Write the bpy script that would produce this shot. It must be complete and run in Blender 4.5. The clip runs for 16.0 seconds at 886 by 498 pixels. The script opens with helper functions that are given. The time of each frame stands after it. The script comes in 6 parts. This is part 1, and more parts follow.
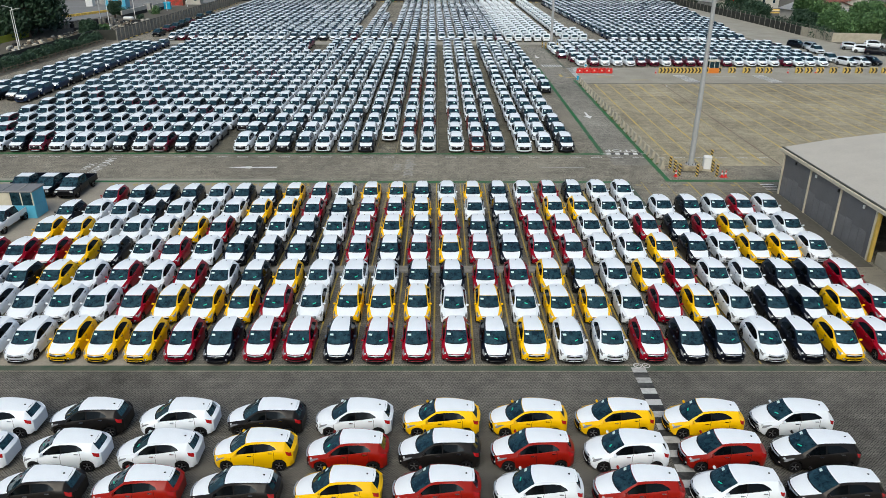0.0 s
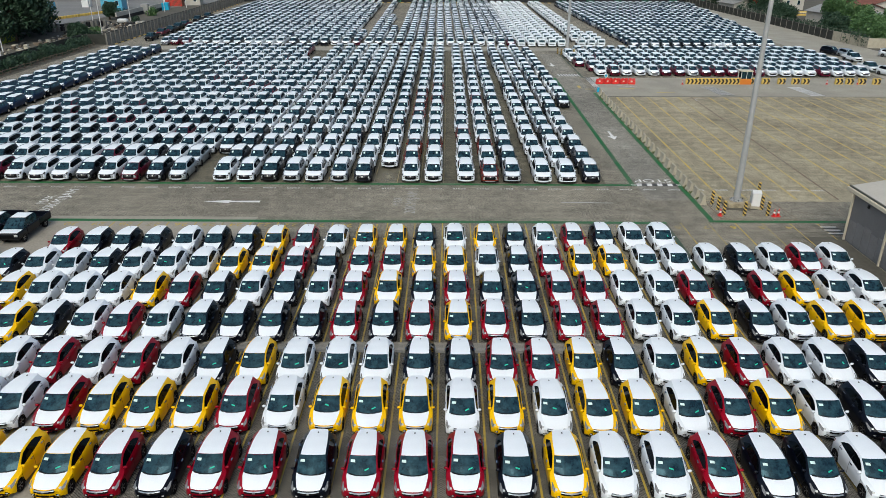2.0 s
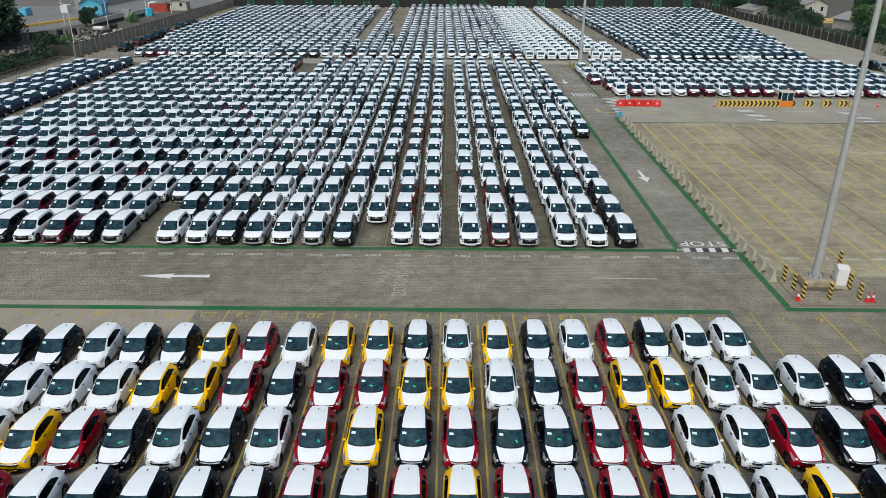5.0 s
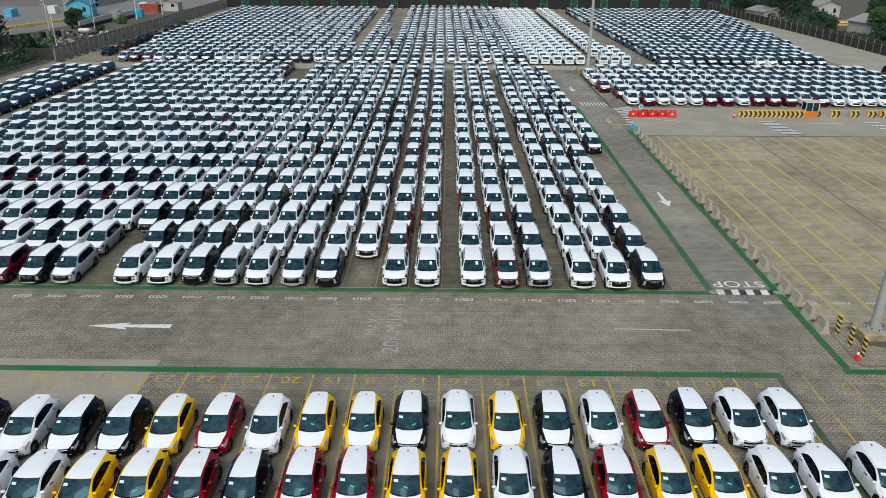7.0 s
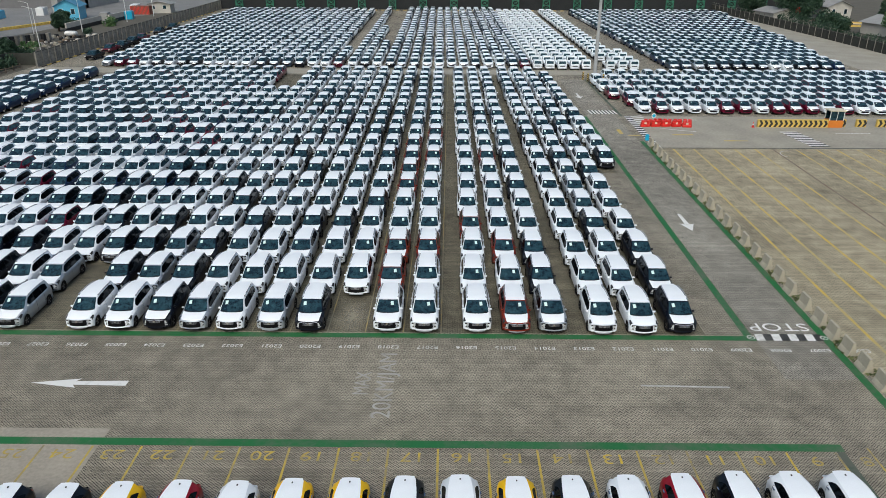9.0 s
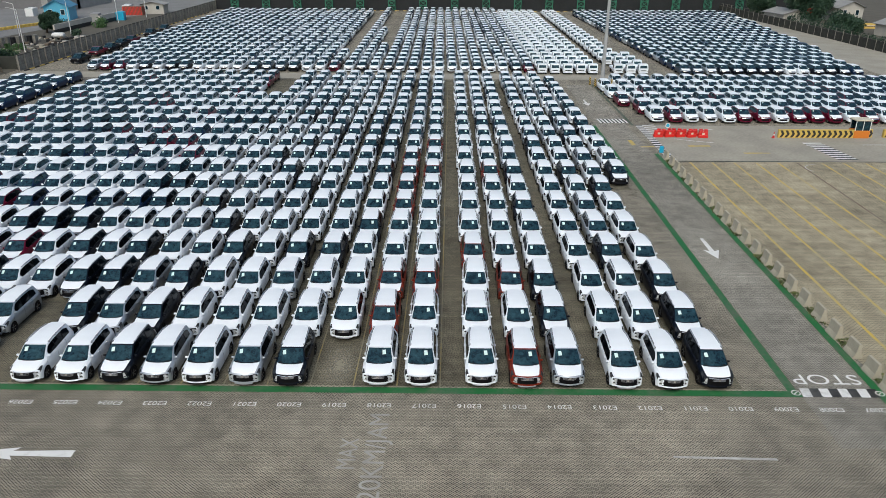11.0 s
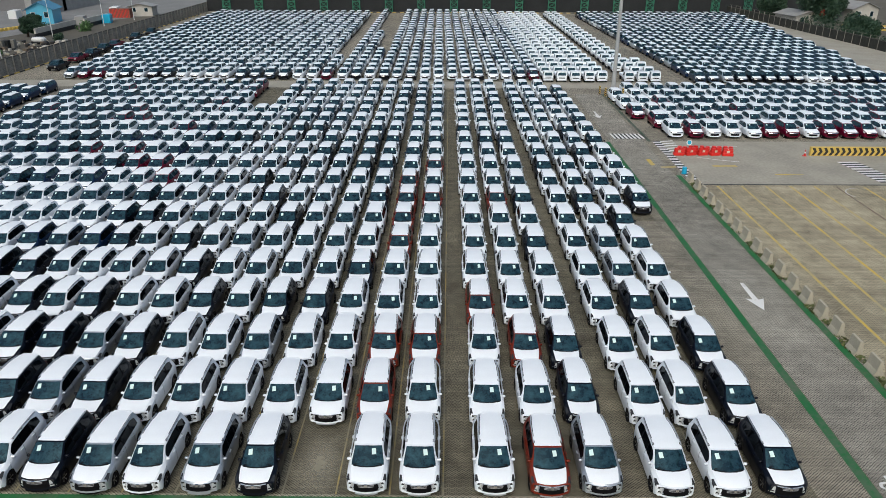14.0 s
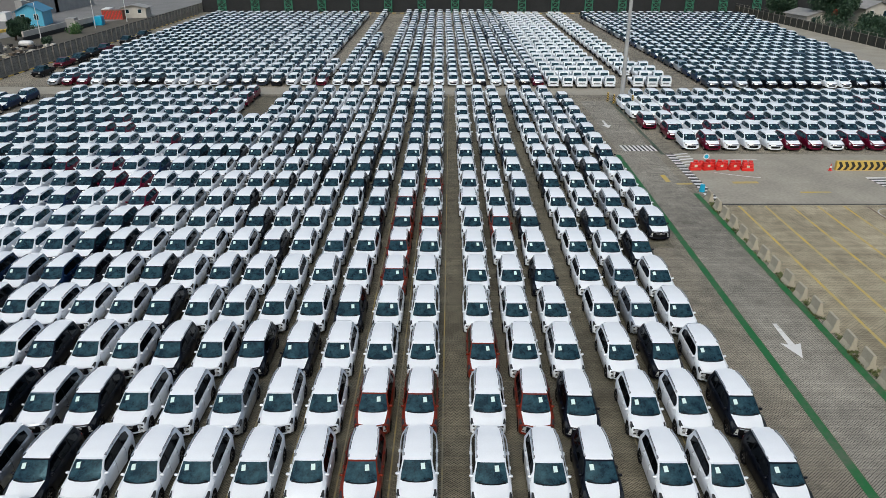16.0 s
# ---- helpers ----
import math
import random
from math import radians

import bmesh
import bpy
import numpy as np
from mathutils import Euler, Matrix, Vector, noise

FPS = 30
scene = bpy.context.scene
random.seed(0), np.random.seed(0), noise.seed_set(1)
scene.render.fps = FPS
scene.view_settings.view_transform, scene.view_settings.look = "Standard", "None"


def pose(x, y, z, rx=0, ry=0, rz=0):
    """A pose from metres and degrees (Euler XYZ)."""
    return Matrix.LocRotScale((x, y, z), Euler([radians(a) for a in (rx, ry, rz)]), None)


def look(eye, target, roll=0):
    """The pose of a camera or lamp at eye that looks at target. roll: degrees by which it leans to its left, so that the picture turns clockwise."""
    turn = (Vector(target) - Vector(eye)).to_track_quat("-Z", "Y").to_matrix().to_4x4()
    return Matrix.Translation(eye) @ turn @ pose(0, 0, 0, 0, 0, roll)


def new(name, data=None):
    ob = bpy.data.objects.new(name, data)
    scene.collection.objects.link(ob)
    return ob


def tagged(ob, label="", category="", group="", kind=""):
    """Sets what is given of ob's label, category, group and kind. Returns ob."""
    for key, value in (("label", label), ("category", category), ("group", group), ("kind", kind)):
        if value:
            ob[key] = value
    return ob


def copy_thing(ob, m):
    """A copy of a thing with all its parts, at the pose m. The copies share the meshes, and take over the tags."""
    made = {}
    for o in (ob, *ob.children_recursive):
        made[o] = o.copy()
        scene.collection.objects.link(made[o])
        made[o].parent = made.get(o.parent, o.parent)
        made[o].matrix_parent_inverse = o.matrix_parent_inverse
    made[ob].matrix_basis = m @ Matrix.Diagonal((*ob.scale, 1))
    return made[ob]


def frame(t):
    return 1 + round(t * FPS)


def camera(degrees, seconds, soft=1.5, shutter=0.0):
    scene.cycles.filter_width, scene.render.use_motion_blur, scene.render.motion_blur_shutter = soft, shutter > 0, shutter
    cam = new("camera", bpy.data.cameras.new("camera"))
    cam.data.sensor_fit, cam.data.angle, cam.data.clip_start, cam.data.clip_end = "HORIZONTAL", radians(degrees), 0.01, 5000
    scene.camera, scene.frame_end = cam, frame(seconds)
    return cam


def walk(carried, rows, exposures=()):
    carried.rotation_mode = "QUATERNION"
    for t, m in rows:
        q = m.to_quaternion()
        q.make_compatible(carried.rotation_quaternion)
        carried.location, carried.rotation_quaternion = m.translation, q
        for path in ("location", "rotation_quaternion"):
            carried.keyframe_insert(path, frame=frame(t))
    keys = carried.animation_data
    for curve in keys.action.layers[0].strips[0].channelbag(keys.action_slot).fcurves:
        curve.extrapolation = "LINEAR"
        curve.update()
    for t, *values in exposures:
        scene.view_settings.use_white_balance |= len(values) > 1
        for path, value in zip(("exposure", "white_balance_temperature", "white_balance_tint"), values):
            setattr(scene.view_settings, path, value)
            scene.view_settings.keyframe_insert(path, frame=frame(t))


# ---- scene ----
cam = camera(63.44, 16.0, soft=0.45)
PATH = [
    (0, (4.796, -80.515, 22.975), (4.868, -62.170, 15.009), 0.15),
    (0.5, (4.863, -77.738, 23.032), (4.916, -59.407, 15.035), 0.09),
    (1, (4.922, -75.432, 23.094), (4.952, -57.101, 15.096), 0.07),
    (1.5, (4.911, -72.558, 23.160), (4.847, -54.234, 15.145), 0.11),
    (2, (4.912, -69.391, 23.230), (4.764, -51.070, 15.209), 0.15),
    (2.5, (4.957, -66.715, 23.302), (4.797, -48.394, 15.281), 0.18),
    (3.5, (5.017, -61.159, 23.442), (4.832, -42.839, 15.422), 0.12),
    (5, (4.900, -53.587, 23.426), (4.733, -35.258, 15.423), 0.23),
    (7.5, (4.888, -43.831, 23.131), (4.723, -25.507, 15.118), 0.30),
    (9, (4.858, -38.785, 22.903), (4.694, -20.457, 14.900), 0.22),
    (11.5, (4.846, -31.044, 22.697), (4.667, -12.723, 14.677), 0.24),
    (12.5, (4.796, -28.075, 22.681), (4.625, -9.756, 14.656), 0.16),
    (13, (4.761, -26.760, 22.692), (4.593, -8.443, 14.664), 0.19),
    (14.5, (4.498, -22.862, 22.841), (4.364, -4.555, 14.789), 0.16),
    (16, (4.736, -18.395, 23.000), (4.538, -0.107, 14.908), -0.02),
]
walk(cam, [(t, look(eye, target, roll)) for t, eye, target, roll in PATH], [(0, 0.02, 6230, 3), (2.5, -0.03, 6240, 3), (5, -0.03, 6260, 3), (9, -0.02, 6240, 4), (12.5, -0.03, 6250, 5), (16, -0.1, 6310, 5)])

# ---- world, sun, exposure ----
world = bpy.data.worlds.new("overcast_sky")
scene.world = world
world.use_nodes = True
_wn = world.node_tree.nodes
_wl = world.node_tree.links
_sky = _wn.new("ShaderNodeTexSky")
_sky.sky_type = "NISHITA"
_sky.sun_disc = False
_sky.sun_elevation = radians(49)
_sky.sun_rotation = radians(-168)
_sky.air_density, _sky.dust_density, _sky.ozone_density = 1.0, 5.0, 1.0
_wl.new(_sky.outputs[0], _wn["Background"].inputs[0])
_wn["Background"].inputs[1].default_value = 0.128
_sun = new("sun", bpy.data.lights.new("sun", "SUN"))
_sun.data.energy = 1.05
_sun.data.angle = radians(44)
_sun.data.color = (1.0, 0.97, 0.92)
_sun.matrix_world = look((0, 0, 60), (11, 51, 0))


# ---- materials ----
def mat(name):
    m = bpy.data.materials.new(name)
    m.use_nodes = True
    return m, m.node_tree.nodes, m.node_tree.links, m.node_tree.nodes["Principled BSDF"]


def nnode(nodes, kind, **sets):
    n = nodes.new(kind)
    for k, v in sets.items():
        n.inputs[k].default_value = v
    return n


def plain(name, col, rough=0.5, metal=0.0, coat=0.0, vary=0.06, scale=3.0, bump=0.0, spec=0.5, tint=None):
    """A surface with slight mottling at two scales."""
    m, n, l, p = mat(name)
    tc = n.new("ShaderNodeTexCoord")
    big = nnode(n, "ShaderNodeTexNoise", Scale=scale, Detail=5.0)
    fine = nnode(n, "ShaderNodeTexNoise", Scale=scale * 14, Detail=3.0)
    l.new(tc.outputs["Object"], big.inputs["Vector"])
    l.new(tc.outputs["Object"], fine.inputs["Vector"])
    add = n.new("ShaderNodeMath")
    add.operation = "ADD"
    l.new(big.outputs["Fac"], add.inputs[0])
    l.new(fine.outputs["Fac"], add.inputs[1])
    ramp = n.new("ShaderNodeMapRange")
    ramp.inputs["From Min"].default_value, ramp.inputs["From Max"].default_value = 0.6, 1.4
    ramp.inputs["To Min"].default_value, ramp.inputs["To Max"].default_value = 1 - vary, 1 + vary
    l.new(add.outputs[0], ramp.inputs["Value"])
    mul = n.new("ShaderNodeVectorMath")
    mul.operation = "SCALE"
    mul.inputs[0].default_value = col
    l.new(ramp.outputs[0], mul.inputs["Scale"])
    l.new(mul.outputs[0], p.inputs["Base Color"])
    p.inputs["Roughness"].default_value = rough
    p.inputs["Metallic"].default_value = metal
    p.inputs["Coat Weight"].default_value = coat
    p.inputs["Coat Roughness"].default_value = 0.06
    p.inputs["Specular IOR Level"].default_value = spec
    if tint:
        p.inputs["Specular Tint"].default_value = (*tint, 1)
    if bump:
        b = nnode(n, "ShaderNodeBump", Strength=bump, Distance=0.02)
        l.new(fine.outputs["Fac"], b.inputs["Height"])
        l.new(b.outputs[0], p.inputs["Normal"])
    return m


def paint(name, col, metal=0.0, rough=0.3, dusty=0.02):
    """Car paint under clear coat, with a little road dust; each car a shade of its own."""
    m, n, l, p = mat(name)
    tc = n.new("ShaderNodeTexCoord")
    oi = n.new("ShaderNodeObjectInfo")
    dust = nnode(n, "ShaderNodeTexNoise", Scale=2.2, Detail=6.0)
    l.new(tc.outputs["Object"], dust.inputs["Vector"])
    mr = n.new("ShaderNodeMapRange")
    mr.inputs["From Min"].default_value, mr.inputs["From Max"].default_value = 0.5, 0.8
    mr.inputs["To Min"].default_value, mr.inputs["To Max"].default_value = 0.0, dusty
    l.new(dust.outputs["Fac"], mr.inputs["Value"])
    shade = n.new("ShaderNodeMapRange")
    shade.inputs["To Min"].default_value, shade.inputs["To Max"].default_value = 0.9, 1.06
    l.new(oi.outputs["Random"], shade.inputs["Value"])
    sc = n.new("ShaderNodeVectorMath")
    sc.operation = "SCALE"
    sc.inputs[0].default_value = col
    l.new(shade.outputs[0], sc.inputs["Scale"])
    mix = n.new("ShaderNodeMix")
    mix.data_type = "RGBA"
    l.new(mr.outputs[0], mix.inputs["Factor"])
    l.new(sc.outputs[0], mix.inputs[6])
    mix.inputs[7].default_value = (0.32, 0.30, 0.27, 1)
    l.new(mix.outputs[2], p.inputs["Base Color"])
    p.inputs["Metallic"].default_value = metal
    p.inputs["Roughness"].default_value = rough
    p.inputs["Coat Weight"].default_value = 0.2
    p.inputs["Coat Roughness"].default_value = 0.06
    p.inputs["Specular IOR Level"].default_value = 0.15
    return m


def paving(name, light, dark, joint, stain=0.35, size=0.16):
    """Concrete pavers laid herringbone, with worn and oily patches."""
    m, n, l, p = mat(name)
    geo = n.new("ShaderNodeNewGeometry")
    sep = n.new("ShaderNodeSeparateXYZ")
    l.new(geo.outputs["Position"], sep.inputs[0])
    tri = n.new("ShaderNodeMath")
    tri.operation = "PINGPONG"
    tri.inputs[1].default_value = size
    l.new(sep.outputs["X"], tri.inputs[0])
    amp = n.new("ShaderNodeMath")
    amp.operation = "MULTIPLY_ADD"
    amp.inputs[1].default_value = 0.85
    l.new(tri.outputs[0], amp.inputs[0])
    l.new(sep.outputs["Y"], amp.inputs[2])
    comb = n.new("ShaderNodeCombineXYZ")
    comb.inputs["X"].default_value = 13.0
    l.new(amp.outputs[0], comb.inputs["Y"])
    br = n.new("ShaderNodeTexBrick")
    br.inputs["Scale"].default_value = 1.0
    br.inputs["Brick Width"].default_value = 40.0
    br.inputs["Row Height"].default_value = size * 0.8
    br.inputs["Mortar Size"].default_value = 0.019
    br.inputs["Mortar Smooth"].default_value = 0.4
    br.offset = 0.0
    br.inputs["Bias"].default_value = 0.0
    br.inputs["Color1"].default_value = (*light, 1)
    br.inputs["Color2"].default_value = (*dark, 1)
    br.inputs["Mortar"].default_value = (*joint, 1)
    l.new(comb.outputs[0], br.inputs["Vector"])
    # the short cross joints run the other way
    back = n.new("ShaderNodeMath")
    back.operation = "MULTIPLY_ADD"
    back.inputs[1].default_value = -0.85
    l.new(tri.outputs[0], back.inputs[0])
    l.new(sep.outputs["Y"], back.inputs[2])
    comb2 = n.new("ShaderNodeCombineXYZ")
    comb2.inputs["X"].default_value = 13.0
    l.new(back.outputs[0], comb2.inputs["Y"])
    cross = n.new("ShaderNodeTexBrick")
    cross.inputs["Scale"].default_value = 1.0
    cross.inputs["Brick Width"].default_value = 40.0
    cross.inputs["Row Height"].default_value = size * 1.6
    cross.inputs["Mortar Size"].default_value = 0.018
    cross.inputs["Mortar Smooth"].default_value = 0.4
    cross.inputs["Color1"].default_value = (1.05, 1.05, 1.05, 1)
    cross.inputs["Color2"].default_value = (0.93, 0.93, 0.93, 1)
    cross.inputs["Mortar"].default_value = (0.22, 0.22, 0.22, 1)
    l.new(comb2.outputs[0], cross.inputs["Vector"])
    big = nnode(n, "ShaderNodeTexNoise", Scale=0.09, Detail=6.0, Roughness=0.6)
    mid = nnode(n, "ShaderNodeTexNoise", Scale=0.9, Detail=7.0, Roughness=0.65)
    fine = nnode(n, "ShaderNodeTexNoise", Scale=9.0, Detail=4.0)
    for t in (big, mid, fine):
        l.new(geo.outputs["Position"], t.inputs["Vector"])
    s1 = n.new("ShaderNodeMath")
    s1.operation = "ADD"
    l.new(big.outputs["Fac"], s1.inputs[0])
    l.new(mid.outputs["Fac"], s1.inputs[1])
    s2 = n.new("ShaderNodeMath")
    s2.operation = "MULTIPLY_ADD"
    s2.inputs[1].default_value = 0.35
    l.new(fine.outputs["Fac"], s2.inputs[0])
    l.new(s1.outputs[0], s2.inputs[2])
    mr = n.new("ShaderNodeMapRange")
    mr.inputs["From Min"].default_value, mr.inputs["From Max"].default_value = 0.85, 1.5
    mr.inputs["To Min"].default_value, mr.inputs["To Max"].default_value = 1 - stain, 1 + stain * 0.75
    l.new(s2.outputs[0], mr.inputs["Value"])
    mul = n.new("ShaderNodeVectorMath")
    mul.operation = "SCALE"
    both = n.new("ShaderNodeVectorMath")
    both.operation = "MULTIPLY"
    l.new(br.outputs["Color"], both.inputs[0])
    l.new(cross.outputs["Color"], both.inputs[1])
    l.new(both.outputs[0], mul.inputs[0])
    l.new(mr.outputs[0], mul.inputs["Scale"])
    l.new(mul.outputs[0], p.inputs["Base Color"])
    p.inputs["Roughness"].default_value = 0.8
    p.inputs["Specular IOR Level"].default_value = 0.3
    b = nnode(n, "ShaderNodeBump", Strength=0.5, Distance=0.01)
    b.invert = True
    l.new(br.outputs["Fac"], b.inputs["Height"])
    l.new(b.outputs[0], p.inputs["Normal"])
    return m


def smudged_glass(name, deep, haze):
    """Tinted glass, unevenly dusty, seats and dashboard dimly behind; the paler tone also paints in sky reflection."""
    m, n, l, p = mat(name)
    geo = n.new("ShaderNodeNewGeometry")
    a = nnode(n, "ShaderNodeTexNoise", Scale=2.3, Detail=6.0, Roughness=0.7)
    l.new(geo.outputs["Position"], a.inputs["Vector"])
    mr = n.new("ShaderNodeMapRange")
    mr.inputs["From Min"].default_value, mr.inputs["From Max"].default_value = 0.4, 0.68
    l.new(a.outputs["Fac"], mr.inputs["Value"])
    mix = n.new("ShaderNodeMix")
    mix.data_type = "RGBA"
    l.new(mr.outputs[0], mix.inputs["Factor"])
    mix.inputs[6].default_value = (*deep, 1)
    mix.inputs[7].default_value = (*haze, 1)
    l.new(mix.outputs[2], p.inputs["Base Color"])
    p.inputs["Roughness"].default_value = 0.06
    p.inputs["Specular IOR Level"].default_value = 0.72
    p.inputs["Specular Tint"].default_value = (0.5, 0.85, 1.0, 1)
    return m


def dust_film(name, col, centre, radius, most):
    """A thin pale layer over the paving, thinning out towards its rim."""
    m, n, l, p = mat(name)
    geo = n.new("ShaderNodeNewGeometry")
    off = n.new("ShaderNodeVectorMath")
    off.operation = "SUBTRACT"
    l.new(geo.outputs["Position"], off.inputs[0])
    off.inputs[1].default_value = (*centre, 0)
    div = n.new("ShaderNodeVectorMath")
    div.operation = "DIVIDE"
    l.new(off.outputs[0], div.inputs[0])
    div.inputs[1].default_value = (*radius, 1)
    far = n.new("ShaderNodeVectorMath")
    far.operation = "LENGTH"
    l.new(div.outputs[0], far.inputs[0])
    a = nnode(n, "ShaderNodeTexNoise", Scale=2.6, Detail=8.0, Roughness=0.75)
    l.new(geo.outputs["Position"], a.inputs["Vector"])
    s = n.new("ShaderNodeMath")
    s.operation = "ADD"
    l.new(far.outputs["Value"], s.inputs[0])
    l.new(a.outputs["Fac"], s.inputs[1])
    mr = n.new("ShaderNodeMapRange")
    mr.inputs["From Min"].default_value, mr.inputs["From Max"].default_value = 0.6, 1.42
    mr.inputs["To Min"].default_value, mr.inputs["To Max"].default_value = most, 0.0
    l.new(s.outputs[0], mr.inputs["Value"])
    l.new(mr.outputs[0], p.inputs["Alpha"])
    p.inputs["Base Color"].default_value = (*col, 1)
    p.inputs["Roughness"].default_value = 0.95
    return m


def worn_paint(name, col, under, cover=0.62, rough=0.7):
    """Road paint rubbed through to the paving in patches."""
    m, n, l, p = mat(name)
    geo = n.new("ShaderNodeNewGeometry")
    a = nnode(n, "ShaderNodeTexNoise", Scale=3.0, Detail=8.0, Roughness=0.75)
    c = nnode(n, "ShaderNodeTexNoise", Scale=0.35, Detail=3.0)
    for t in (a, c):
        l.new(geo.outputs["Position"], t.inputs["Vector"])
    s = n.new("ShaderNodeMath")
    s.operation = "ADD"
    l.new(a.outputs["Fac"], s.inputs[0])
    l.new(c.outputs["Fac"], s.inputs[1])
    mr = n.new("ShaderNodeMapRange")
    mr.inputs["From Min"].default_value = 2 * cover - 0.32
    mr.inputs["From Max"].default_value = 2 * cover + 0.12
    l.new(s.outputs[0], mr.inputs["Value"])
    mix = n.new("ShaderNodeMix")
    mix.data_type = "RGBA"
    l.new(mr.outputs[0], mix.inputs["Factor"])
    mix.inputs[6].default_value = (*col, 1)
    mix.inputs[7].default_value = (*under, 1)
    l.new(mix.outputs[2], p.inputs["Base Color"])
    p.inputs["Roughness"].default_value = rough
    return m


def leafy(name, col, col2):
    m, n, l, p = mat(name)
    geo = n.new("ShaderNodeNewGeometry")
    mix = n.new("ShaderNodeMix")
    mix.data_type = "RGBA"
    l.new(geo.outputs["Random Per Island"], mix.inputs["Factor"])
    mix.inputs[6].default_value = (*col, 1)
    mix.inputs[7].default_value = (*col2, 1)
    l.new(mix.outputs[2], p.inputs["Base Color"])
    p.inputs["Roughness"].default_value = 0.6
    return m


